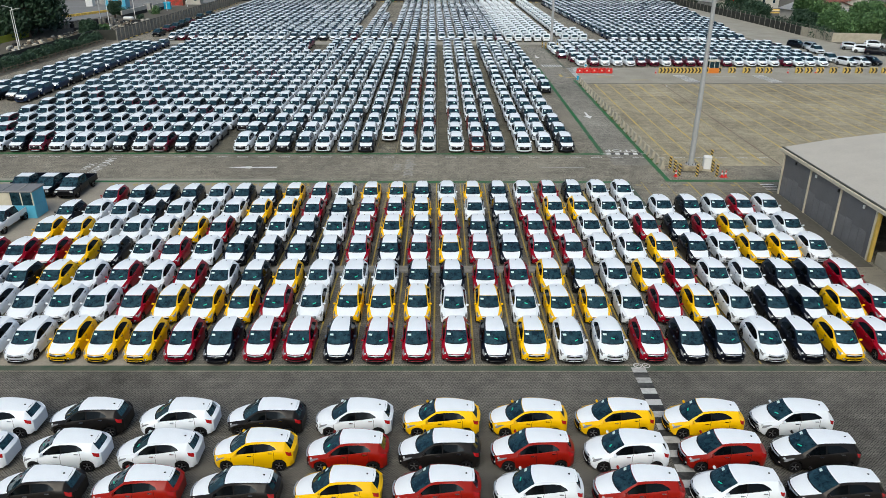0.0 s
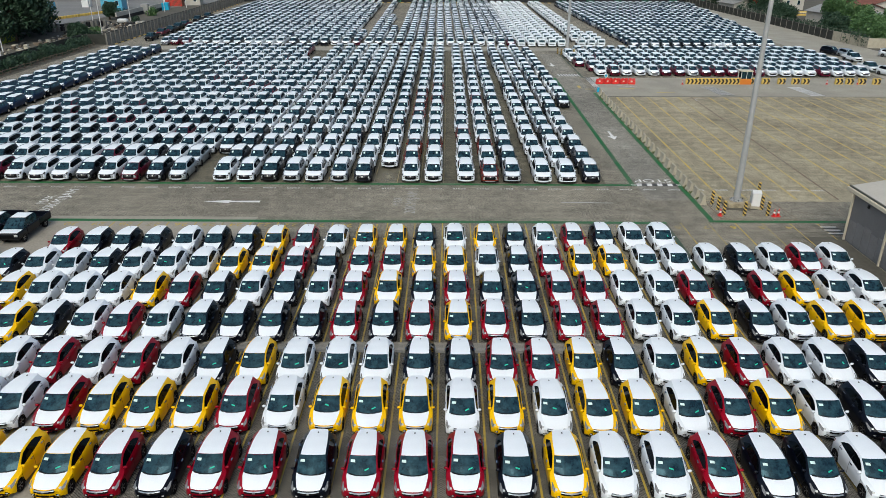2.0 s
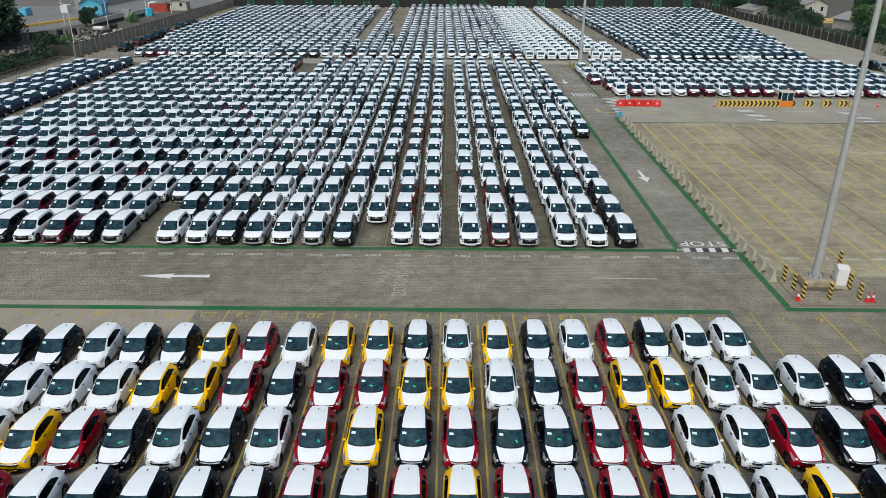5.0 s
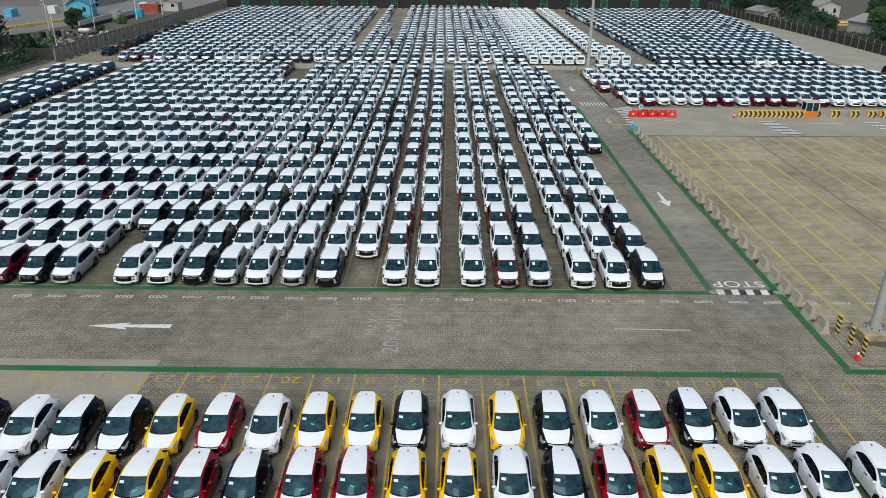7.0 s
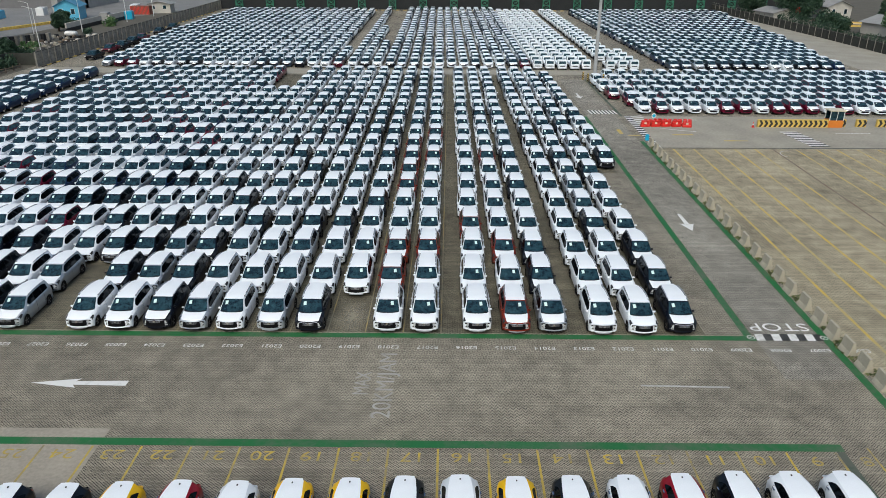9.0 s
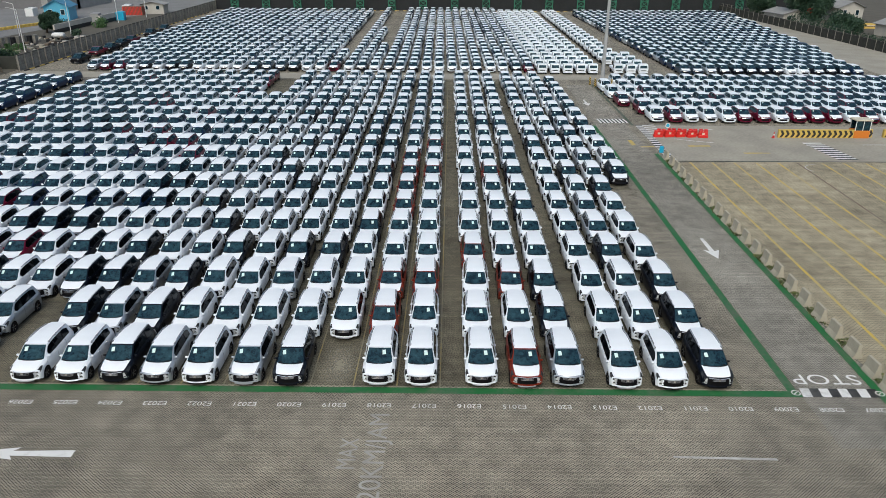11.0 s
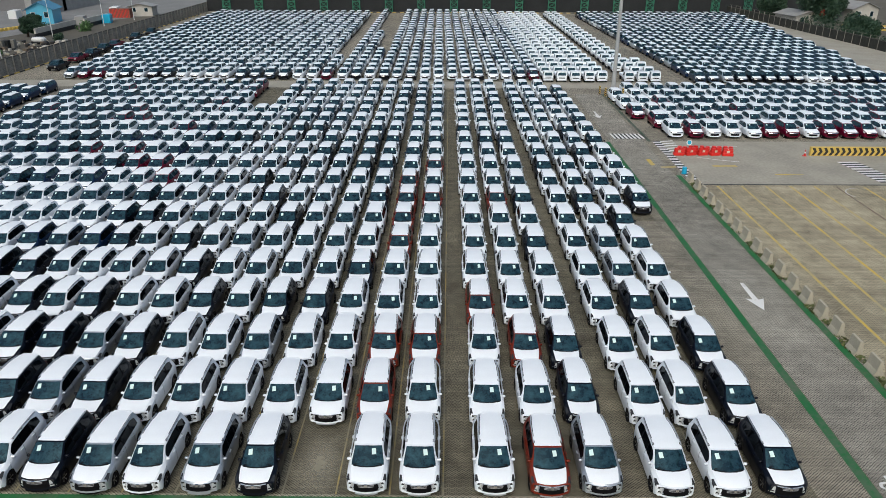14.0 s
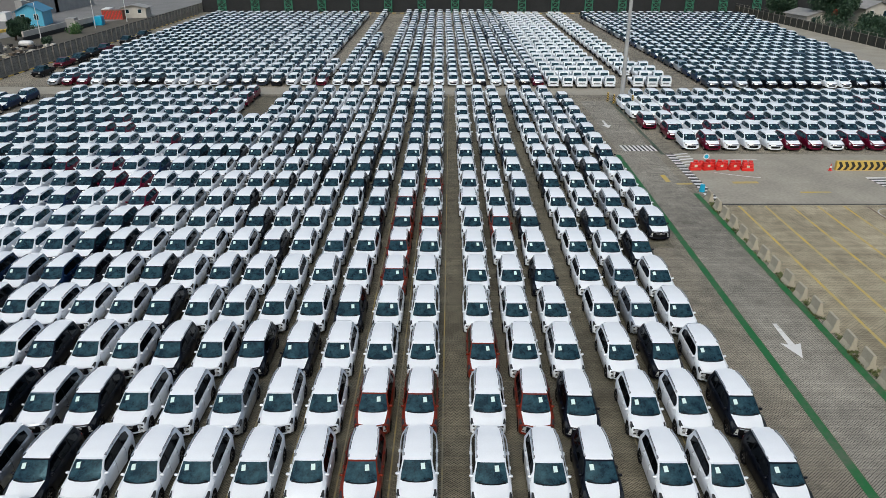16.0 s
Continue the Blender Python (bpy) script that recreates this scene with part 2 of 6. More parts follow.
M = {
    "yard": paving("yard_pavers", (0.36, 0.328, 0.258), (0.295, 0.268, 0.21), (0.055, 0.05, 0.04), 0.5),
    "lot": paving("lot_pavers", (0.44, 0.39, 0.27), (0.385, 0.341, 0.236), (0.29, 0.255, 0.18), 0.52),
    "dusty": paving("dusty_lane_pavers", (0.385, 0.362, 0.305), (0.325, 0.306, 0.258), (0.08, 0.074, 0.06), 0.45),
    # moss tint, darkened further to paint in the shade between the minivans
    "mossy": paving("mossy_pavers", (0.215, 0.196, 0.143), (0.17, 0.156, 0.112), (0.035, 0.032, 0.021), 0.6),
    # oil-dark apron tone; under the hatchbacks it also paints the shade between them
    "oily": paving("oily_shaded_pavers", (0.205, 0.193, 0.166), (0.165, 0.156, 0.134), (0.03, 0.028, 0.024), 0.62),
    "concrete": plain("concrete_pad", (0.33, 0.3, 0.245), 0.85, vary=0.22, scale=0.4, bump=0.2),
    "lane": plain("lane_concrete", (0.33, 0.31, 0.255), 0.85, vary=0.25, scale=0.25, bump=0.2),
    "precast": plain("precast_concrete", (0.42, 0.385, 0.30), 0.85, vary=0.22, scale=1.2, bump=0.3),
    "plinth": plain("stained_plinth", (0.33, 0.28, 0.19), 0.9, vary=0.6, scale=1.8, bump=0.4),
    "wallgrey": plain("grey_wall", (0.235, 0.225, 0.2), 0.9, vary=0.55, scale=0.6, bump=0.3),
    "green": worn_paint("green_line", (0.014, 0.135, 0.036), (0.1, 0.13, 0.085), 0.62),
    "greenold": worn_paint("old_green_line", (0.016, 0.07, 0.03), (0.1, 0.11, 0.085), 0.5),
    "white": worn_paint("white_line", (0.74, 0.74, 0.72), (0.3, 0.3, 0.27), 0.66),
    "faint": worn_paint("faint_white_line", (0.56, 0.56, 0.54), (0.24, 0.23, 0.21), 0.6),
    "ghost": worn_paint("nearly_gone_white_line", (0.43, 0.42, 0.4), (0.26, 0.25, 0.22), 0.55),
    "yellow": worn_paint("yellow_line", (0.58, 0.41, 0.04), (0.2, 0.18, 0.125), 0.56),
    "yellowold": worn_paint("old_yellow_line", (0.42, 0.3, 0.05), (0.2, 0.184, 0.13), 0.47),
    "black": worn_paint("black_line", (0.02, 0.02, 0.02), (0.12, 0.12, 0.11), 0.62),
    "rust": worn_paint("rust_line", (0.16, 0.075, 0.035), (0.18, 0.16, 0.12), 0.52),
    "film": plain("white_protective_film", (0.87, 0.91, 0.945), 0.45, vary=0.04, scale=1.2),
    "glass": smudged_glass("tinted_glass", (0.003, 0.011, 0.017), (0.026, 0.066, 0.082)),
    "glassdark": plain("dark_side_glass", (0.002, 0.003, 0.004), 0.08, vary=0.5, scale=1.9, spec=0.16, tint=(0.7, 0.85, 1.0)),
    "seam": plain("panel_gap", (0.015, 0.015, 0.016), 0.8, spec=0.1),
    "dark": plain("black_plastic", (0.004, 0.004, 0.005), 0.6, vary=0.1, spec=0.12),
    "tyre": plain("tyre_rubber", (0.01, 0.01, 0.011), 0.85, vary=0.15, scale=6, spec=0.2),
    "alloy": plain("alloy_rim", (0.28, 0.285, 0.29), 0.35, metal=0.8),
    "chrome": plain("chrome_trim", (0.75, 0.76, 0.78), 0.12, metal=1.0),
    "lamp": plain("headlamp_lens", (0.5, 0.52, 0.52), 0.1, vary=0.3, scale=5, coat=0.4),
    "lampmid": plain("grey_headlamp", (0.2, 0.205, 0.21), 0.15, vary=0.5, scale=7, coat=0.2),
    "lampdark": plain("smoked_headlamp", (0.035, 0.037, 0.04), 0.15, vary=0.6, scale=6, coat=0.1, spec=0.25),
    "tail": plain("red_lens", (0.42, 0.012, 0.015), 0.12, coat=1.0),
    "paper": plain("white_paper", (0.62, 0.76, 0.73), 0.7),
    "greentag": plain("green_paper", (0.02, 0.5, 0.33), 0.6),
    "W": paint("pearl_white_paint", (0.82, 0.865, 0.905)),
    "B": paint("black_blue_paint", (0.0025, 0.004, 0.009), dusty=0.005),
    "N": paint("navy_paint", (0.006, 0.02, 0.06), dusty=0.01),
    "K": paint("bronze_black_paint", (0.016, 0.014, 0.013), 0.3, dusty=0.006),
    "Y": paint("yellow_paint", (0.93, 0.545, 0.0)),
    "R": paint("crimson_paint", (0.27, 0.0, 0.012), dusty=0.01),
    "O": paint("orange_red_paint", (0.27, 0.008, 0.003), dusty=0.01),
    "S": paint("silver_paint", (0.46, 0.5, 0.54), 0.6),
    "G": paint("graphite_paint", (0.03, 0.05, 0.08), 0.3, dusty=0.008),
    "M": paint("maroon_paint", (0.12, 0.002, 0.02), 0.1, dusty=0.01),
    "T": paint("copper_paint", (0.165, 0.02, 0.008)),
    "steel": plain("galvanised_steel", (0.39, 0.4, 0.4), 0.55, metal=0.15, vary=0.15, scale=2),
    "hazy": plain("hazard_yellow", (0.62, 0.44, 0.1), 0.6, vary=0.2),
    "hazb": plain("hazard_black", (0.02, 0.02, 0.02), 0.6, vary=0.2),
    "redplastic": plain("red_plastic", (0.62, 0.02, 0.015), 0.4, vary=0.15),
    "orange": plain("orange_paint", (0.62, 0.19, 0.02), 0.5, vary=0.12),
    "cabin_white": plain("white_steel", (0.72, 0.73, 0.72), 0.5, vary=0.06),
    "roofsheet": plain("beige_roof_sheet", (0.50, 0.47, 0.41), 0.6, vary=0.1, scale=0.5),
    "hallwall": plain("grey_sheet_wall", (0.155, 0.155, 0.16), 0.6, vary=0.15, scale=0.8),
    "cream": plain("cream_steel", (0.62, 0.57, 0.44), 0.5, vary=0.1),
    "skyblue": plain("sky_blue_paint", (0.10, 0.42, 0.6), 0.5, vary=0.12),
    "blueroof": plain("blue_roof_sheet", (0.07, 0.24, 0.38), 0.5, vary=0.15),
    "bayfaint": worn_paint("faded_yellow_line", (0.58, 0.41, 0.07), (0.38, 0.32, 0.18), 0.56),
    "log": plain("weathered_timber", (0.16, 0.125, 0.09), 0.9, vary=0.3, scale=1.5, bump=0.4),
    "palefilm": dust_film("dry_dust", (0.42, 0.39, 0.3), (-1.4, 2.5), (1.5, 2.9), 0.5),
    "moss": plain("mossy_wall", (0.036, 0.038, 0.032), 0.95, vary=0.5, scale=0.5, bump=0.4),
    "limewall": plain("yellow_green_wall", (0.3, 0.34, 0.04), 0.8, vary=0.15),
    "net": plain("black_shade_net", (0.018, 0.02, 0.022), 0.9, vary=0.35, scale=0.3),
    "truss": plain("green_steel", (0.03, 0.2, 0.12), 0.5, vary=0.15),
    "leaf": leafy("leaves", (0.045, 0.115, 0.035), (0.10, 0.19, 0.06)),
    "leafdark": leafy("dark_leaves", (0.012, 0.04, 0.022), (0.035, 0.075, 0.036)),
    "weed": leafy("weeds", (0.07, 0.1, 0.03), (0.14, 0.15, 0.05)),
    "bark": plain("bark", (0.09, 0.065, 0.045), 0.9, vary=0.3, bump=0.4),
    "soil": plain("dusty_soil", (0.1, 0.092, 0.072), 0.95, vary=0.25, scale=0.2, bump=0.3),
    "wetroad": plain("worn_grey_yard", (0.2, 0.2, 0.195), 0.9, vary=0.25, scale=0.12, bump=0.2),
    "cap": plain("weathered_coping", (0.09, 0.09, 0.08), 0.95, vary=0.4, scale=1.0, bump=0.3),
    "drainslab": plain("stained_slab", (0.26, 0.247, 0.215), 0.9, vary=0.4, scale=1.3, bump=0.3),
    "panelgrey": plain("pale_sheet_panel", (0.2, 0.2, 0.205), 0.6, vary=0.2, scale=0.9),
    "asphalt": plain("asphalt", (0.1, 0.1, 0.098), 0.9, vary=0.2, scale=0.2, bump=0.2),
    "rooftile": plain("terracotta_roof", (0.2, 0.075, 0.05), 0.8, vary=0.3, scale=1.0),
    "greyroof": plain("grey_roof_sheet", (0.3, 0.3, 0.29), 0.6, vary=0.2, scale=0.6),
    "plaster": plain("plaster", (0.5, 0.48, 0.43), 0.85, vary=0.15, scale=0.6),
    "cyan": plain("cyan_plastic", (0.02, 0.38, 0.6), 0.4),
}


# ---- mesh helpers ----
def mesh_of(name, verts, faces, mats, index=None, smooth=False):
    me = bpy.data.meshes.new(name)
    me.from_pydata([tuple(v) for v in verts], [], [tuple(f) for f in faces])
    for m in mats:
        me.materials.append(M[m])
    if index is not None:
        me.polygons.foreach_set("material_index", np.asarray(index, dtype=np.int32))
    if smooth:
        me.polygons.foreach_set("use_smooth", np.ones(len(me.polygons), dtype=bool))
    me.update()
    return me


class Build:
    """Gathers boxes, prisms and rods into one mesh."""

    def __init__(self):
        self.v, self.f, self.i, self.mats = [], [], [], []

    def slot(self, m):
        if m not in self.mats:
            self.mats.append(m)
        return self.mats.index(m)

    def add(self, verts, faces, m):
        o, s = len(self.v), self.slot(m)
        self.v += [tuple(v) for v in verts]
        self.f += [tuple(o + k for k in f) for f in faces]
        self.i += [s] * len(faces)
        return self

    def box(self, x0, y0, z0, x1, y1, z1, m, bevel=0.0):
        b = min(bevel, (x1 - x0) / 3, (y1 - y0) / 3, (z1 - z0) / 3)
        if b <= 0:
            v = [(x, y, z) for z in (z0, z1) for x, y in ((x0, y0), (x1, y0), (x1, y1), (x0, y1))]
            return self.add(v, [(3, 2, 1, 0), (4, 5, 6, 7), (0, 1, 5, 4), (1, 2, 6, 5), (2, 3, 7, 6), (3, 0, 4, 7)], m)
        def ring(d, z):
            return [(x0 + d + b, y0 + d, z), (x1 - d - b, y0 + d, z), (x1 - d, y0 + d + b, z), (x1 - d, y1 - d - b, z),
                    (x1 - d - b, y1 - d, z), (x0 + d + b, y1 - d, z), (x0 + d, y1 - d - b, z), (x0 + d, y0 + d + b, z)]
        v = ring(b * 0.7, z0) + ring(0, z0 + b) + ring(0, z1 - b) + ring(b * 0.7, z1)
        f = [tuple(range(7, -1, -1)), tuple(range(24, 32))]
        for k in range(3):
            for j in range(8):
                f.append((8 * k + j, 8 * k + (j + 1) % 8, 8 * k + 8 + (j + 1) % 8, 8 * k + 8 + j))
        return self.add(v, f, m)

    def rod(self, p, q, r0, r1, m, seg=8, caps=True):
        p, q = Vector(p), Vector(q)
        d = (q - p).normalized()
        a = d.orthogonal().normalized()
        b = d.cross(a)
        v = []
        for c, r in ((p, r0), (q, r1)):
            v += [c + (a * math.cos(2 * math.pi * k / seg) + b * math.sin(2 * math.pi * k / seg)) * r for k in range(seg)]
        f = [(k, (k + 1) % seg, seg + (k + 1) % seg, seg + k) for k in range(seg)]
        if caps:
            f += [tuple(range(seg - 1, -1, -1)), tuple(range(seg, 2 * seg))]
        return self.add(v, f, m)

    def quad(self, a, b, c, d, m):
        return self.add([a, b, c, d], [(0, 1, 2, 3)], m)

    def slab(self, pts, z0, z1, m):
        n = len(pts)
        v = [(x, y, z0) for x, y in pts] + [(x, y, z1) for x, y in pts]
        f = [tuple(range(n - 1, -1, -1)), tuple(range(n, 2 * n))] + [(k, (k + 1) % n, n + (k + 1) % n, n + k) for k in range(n)]
        return self.add(v, f, m)

    def mesh(self, name, smooth=False):
        return mesh_of(name, self.v, self.f, self.mats, self.i, smooth)


def part(name, build, parent, label="", smooth=False, at=None):
    ob = new(name, build.mesh(name, smooth) if isinstance(build, Build) else build)
    ob.parent = parent
    if at is not None:
        ob.matrix_basis = at
    if label:
        tagged(ob, label)
    return ob


def thing(name, build, label, category, group="", kind="", at=None, smooth=False):
    ob = new(name, build.mesh(name, smooth) if isinstance(build, Build) else build)
    if at is not None:
        ob.matrix_basis = at
    return tagged(ob, label, category, group, kind)


# ---- ground and markings ----
g = Build()
g.quad((-2500, -900, 0), (2500, -900, 0), (2500, 3000, 0), (-2500, 3000, 0), "yard")
thing("ground", g, "grey interlocking concrete pavers with oily stains", "ground", kind="structure")


def sheet(name, pts, z, m, label, category="paving"):
    b = Build()
    b.slab(pts, -0.02, z, m)
    return thing(name, b, label, category, kind="structure")


sheet("pavement_lot", [(28.9, -4.6), (260, -4.6), (260, 44.2), (28.9, 44.2)], 0.008, "lot", "dusty beige paved lot with faded bay lines")
sheet("pavement_lane", [(23.95, -4.4), (28.0, -4.4), (28.0, 88), (23.95, 88)], 0.006, "dusty", "dusty sandy paved lane between green lines")
sheet("pavement_apron", [(-75, -120), (60, -120), (60, -45.4), (-75, -45.4)], 0.004, "oily", "oil-darkened interlocking pavers")
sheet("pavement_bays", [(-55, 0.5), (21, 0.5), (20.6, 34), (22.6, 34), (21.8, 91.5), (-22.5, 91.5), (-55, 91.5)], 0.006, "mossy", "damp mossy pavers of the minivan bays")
# sheet darkens the hatchback bays to stand in for shade between the cars
sheet("pavement_rows", [(-12, -44.6), (36, -44.6), (36, -19.5), (-12, -19.5)], 0.006, "oily", "oil-stained pavers of the hatchback bays")
# pale overlay undoes the darkened bay paving where no car stands
sheet("pavement_bay", [(-2.6, 0.62), (-0.2, 0.62), (-0.2, 5.0), (-2.6, 5.0)], 0.0085, "palefilm", "dry dust over the pavers of the empty bay")
sheet("pavement_pad", [(-75, -44.75), (-12.4, -44.75), (-12.4, -30), (-12.2, -9.35), (-75, -9.35)], 0.004, "concrete", "smooth pale concrete pad beside the road")
sheet("road_cross", [(-72, 92.6), (90, 92.6), (90, 97.9), (-72, 97.9)], 0.004, "lane", "worn concrete cross lane between car blocks", "road")
sheet("road_east", [(30, 44.2), (120, 44.2), (120, 60.4), (30, 60.4)], 0.004, "lane", "worn concrete lane with faded markings", "road")
sheet("road_outer", [(-400, 100), (-80, 100), (-80, 420), (-400, 420)], 0.004, "lane", "public asphalt road beyond the boundary wall", "road")


sheet("ground_west", [(-400, -60), (-74, -60), (-74, 100), (-73.2, 100), (-73.2, 420), (-400, 420)], 0.03, "soil", "dusty soil beyond the boundary", "ground")
sheet("road_west", [(-400, 138), (-103, 138), (-98, 178), (-84, 205), (-84, 420), (-400, 420)], 0.08, "wetroad", "grey worn concrete yard beyond the wall", "road")
sheet("ground_east", [(101, 60), (420, 60), (420, 420), (92, 420), (96, 180)], 0.03, "soil", "dusty soil beyond the fence", "ground")
sheet("road_rim", [(82.5, 60.4), (101, 60.4), (95, 214), (82.5, 214)], 0.015, "lane", "pale concrete perimeter lane", "road")


def stripe(b, x0, y0, x1, y1, w, m, z=0.012):
    d = Vector((x1 - x0, y1 - y0, 0)).normalized()
    s = Vector((-d.y, d.x, 0)) * w / 2
    p, q = Vector((x0, y0, z)), Vector((x1, y1, z))
    b.quad(p - s, q - s, q + s, p + s, m)


mk = Build()
stripe(mk, -75, 0.08, 24.0, 0.08, 0.55, "green")
stripe(mk, 23.62, 0.36, 23.62, 60, 0.5, "green")
stripe(mk, 28.75, 60.2, 28.45, 88, 0.4, "greenold")
stripe(mk, 28.33, -9.6, 28.33, 47, 0.5, "green")
stripe(mk, 28.0, -9.9, 75, -9.9, 0.5, "green")
stripe(mk, -75, -10.35, 24.2, -10.35, 0.55, "green")
stripe(mk, 23.95, -10.65, 23.95, -22.5, 0.4, "greenold")
stripe(mk, -75, -45.05, 34, -45.05, 0.5, "greenold")
thing("green_line", mk, "green painted boundary lines on the pavers", "line marking", kind="structure")



def lettering(name, items, m, label):
    """Painted words: (text, x, y, height, stretch, turn), each centred on its place, joined as one marking."""
    b = Build()
    for text, x, y, h, stretch, turn in items:
        cu = bpy.data.curves.new("lettering", "FONT")
        cu.body, cu.size, cu.align_x, cu.align_y = text, 1.0, "CENTER", "CENTER"
        cu.resolution_u = 3
        ob = bpy.data.objects.new("lettering", cu)
        me = bpy.data.meshes.new_from_object(ob)
        mt = pose(x, y, 0.016, 0, 0, turn) @ Matrix.Diagonal((h / 0.72 * stretch, h / 0.72, 1, 1))
        b.add([mt @ v.co for v in me.vertices], [tuple(p.vertices) for p in me.polygons], m)
        bpy.data.objects.remove(ob)
        bpy.data.meshes.remove(me)
        bpy.data.curves.remove(cu)
    return thing(name, b, label, "lettering", kind="structure")


lettering("word_stop", [("STOP", 26.0, 1.57, 1.0, 1.15, 180)], "white", "white painted word STOP on the lane")
for dx, wear in ((0, "ghost"), (-33.6, "white")):
    lettering("speed_words", [(t, x + dx, y, h, s, 90) for t, x, y, h, s in (("MAX", 0.12, -5.16, 0.9, 0.85), ("20KM/JAM", 1.4, -5.15, 1.05, 1.0))], wear, "faded white speed words painted on the road")
lettering("bay_numbers", [(str(n), 3.2 + 2.41 * (17 - n), -11.28, 0.7, 1.25, 180) for n in range(4, 40)], "yellow", "yellow bay numbers along the green line")
lettering("bay_codes", [("E%d" % n, 3.6 + 2.375 * (2017 - n), -1.28, 0.36, 1.05, 180) for n in range(2001, 2046)], "white", "small faded white bay codes along the road")

mk = Build()
for k in range(8):
    x = 24.0 + 0.52 * k
    mk.quad((x, -0.17, 0.018), (x + 0.52, -0.17, 0.018), (x + 0.62, 0.63, 0.018), (x + 0.1, 0.63, 0.018), "black" if k % 2 else "white")
thing("stop_bar", mk, "black and white striped stop bar", "line marking", kind="structure")
mk = Build()
mk.add([(-18.4, -5.4, 0.014), (-15.7, -5.85, 0.014), (-15.95, -5.56, 0.014), (-13.0, -5.62, 0.014), (-13.0, -5.12, 0.014), (-15.95, -5.22, 0.014), (-15.7, -4.95, 0.014)], [(0, 1, 2, 5, 6), (2, 3, 4, 5)], "white")
for x, y, k in ((25.55, 17.85, 1.0), (25.0, 72.0, 1.0)):
    mk.add([(x, y, 0.014), (x + 0.62 * k, y + 1.7 * k, 0.014), (x, y + 1.45 * k, 0.014), (x - 0.62 * k, y + 1.7 * k, 0.014)], [(0, 1, 2, 3)], "white")
    mk.quad((x - 0.2, y + 1.5, 0.014), (x + 0.2, y + 1.5, 0.014), (x + 0.14, y + 4.1, 0.014), (x - 0.14, y + 4.1, 0.014), "white")
stripe(mk, 15.6, -5.15, 20.5, -5.25, 0.16, "faint", 0.012)
thing("lane_arrows", mk, "worn white direction arrows on the road", "line marking", kind="structure")
mk = Build()
for k in range(8):
    x = 24.75 + 0.5 * k
    mk.quad((x, 61.5, 0.012), (x + 0.27, 61.5, 0.012), (x + 0.1, 63.9, 0.012), (x - 0.17, 63.9, 0.012), "white")
    mk.quad((x + 0.27, 61.5, 0.012), (x + 0.5, 61.5, 0.012), (x + 0.33, 63.9, 0.012), (x + 0.1, 63.9, 0.012), "black")
for k in range(32):
    y = 44.6 + 0.5 * k
    mk.quad((29.05, y, 0.014), (30.0, y, 0.014), (30.0, y + 0.5, 0.014), (29.05, y + 0.5, 0.014), "black" if k % 2 else "white")
for k in range(5):
    stripe(mk, 30.0, 56.2 + 1.0 * k, 31.6, 56.6 + 1.0 * k, 0.35, "white", 0.013)
for x in (47.2, 61.6):
    for k in range(9):
        stripe(mk, x + 0.1 * k, 51.9 - 0.8 * k, x + 2.3 + 0.1 * k, 52.0 - 0.8 * k, 0.42, "white", 0.013)
        stripe(mk, x + 0.05 + 0.1 * k, 51.5 - 0.8 * k, x + 2.35 + 0.1 * k, 51.6 - 0.8 * k, 0.36, "black", 0.013)
for k in range(10):
    a0, a1 = k / 10 * 1.1, (k + 1) / 10 * 1.1
    stripe(mk, 32.3 + 4.2 * k / 10, 53.6 - 1.9 * math.sin(a0), 32.3 + 4.2 * (k + 1) / 10, 53.6 - 1.9 * math.sin(a1), 0.14, "white", 0.013)
stripe(mk, 35.2, 58.2, 38.5, 58.25, 0.16, "white", 0.013)
stripe(mk, 54, 51.3, 58.5, 51.4, 0.14, "white", 0.013)
thing("striped_crossing", mk, "black and white striped lane crossings", "line marking", kind="structure")
mk = Build()
for k in range(26):
    y = -45.47 - 0.525 * k
    mk.quad((15.92, y, 0.014), (16.75, y, 0.014), (16.75, y + 0.525, 0.014), (15.92, y + 0.525, 0.014), "black" if k % 2 else "faint")
thing("near_crossing", mk, "worn grey and black striped walkway", "line marking", kind="structure")
mk = Build()
for x, y in ((23.75, 0.2), (28.3, 0.2), (16.35, -44.75), (16.85, -44.75)):
    for k in range(12):
        a, c2 = k * math.pi / 6, (k + 1) * math.pi / 6
        stripe(mk, x + 0.22 * math.cos(a), y + 0.22 * math.sin(a), x + 0.22 * math.cos(c2), y + 0.22 * math.sin(c2), 0.06, "white", 0.02)
    stripe(mk, x - 0.12, y - 0.1, x + 0.12, y + 0.1, 0.06, "white", 0.02)
thing("round_marks", mk, "small round white painted marks", "line marking", kind="structure")

mk = Build()
for k in range(16):
    x = -18.7 + 2.385 * k - 0.75
    stripe(mk, x, 0.5, x, 92, 0.08, "yellowold", 0.010)
for k in range(-12, 9):
    x = 4.4 + 2.41 * k
    stripe(mk, x, -10.7, x, -30.9, 0.11, "yellow", 0.010)
    stripe(mk, x, -32.1, x, -44.6, 0.11, "yellow", 0.010)
for k in range(11):
    x = 25.4 + 2.4 * k
    stripe(mk, x, -10.3, x, -44.5 if k < 5 else -14, 0.1, "yellow", 0.010)
for k in range(24):
    x = 31.2 + 2.4 * k
    if k != 5:
        stripe(mk, x, -4, x, 43.6, 0.22, "bayfaint", 0.016)
thing("bay_lines", mk, "worn yellow parking bay lines", "line marking", kind="structure")
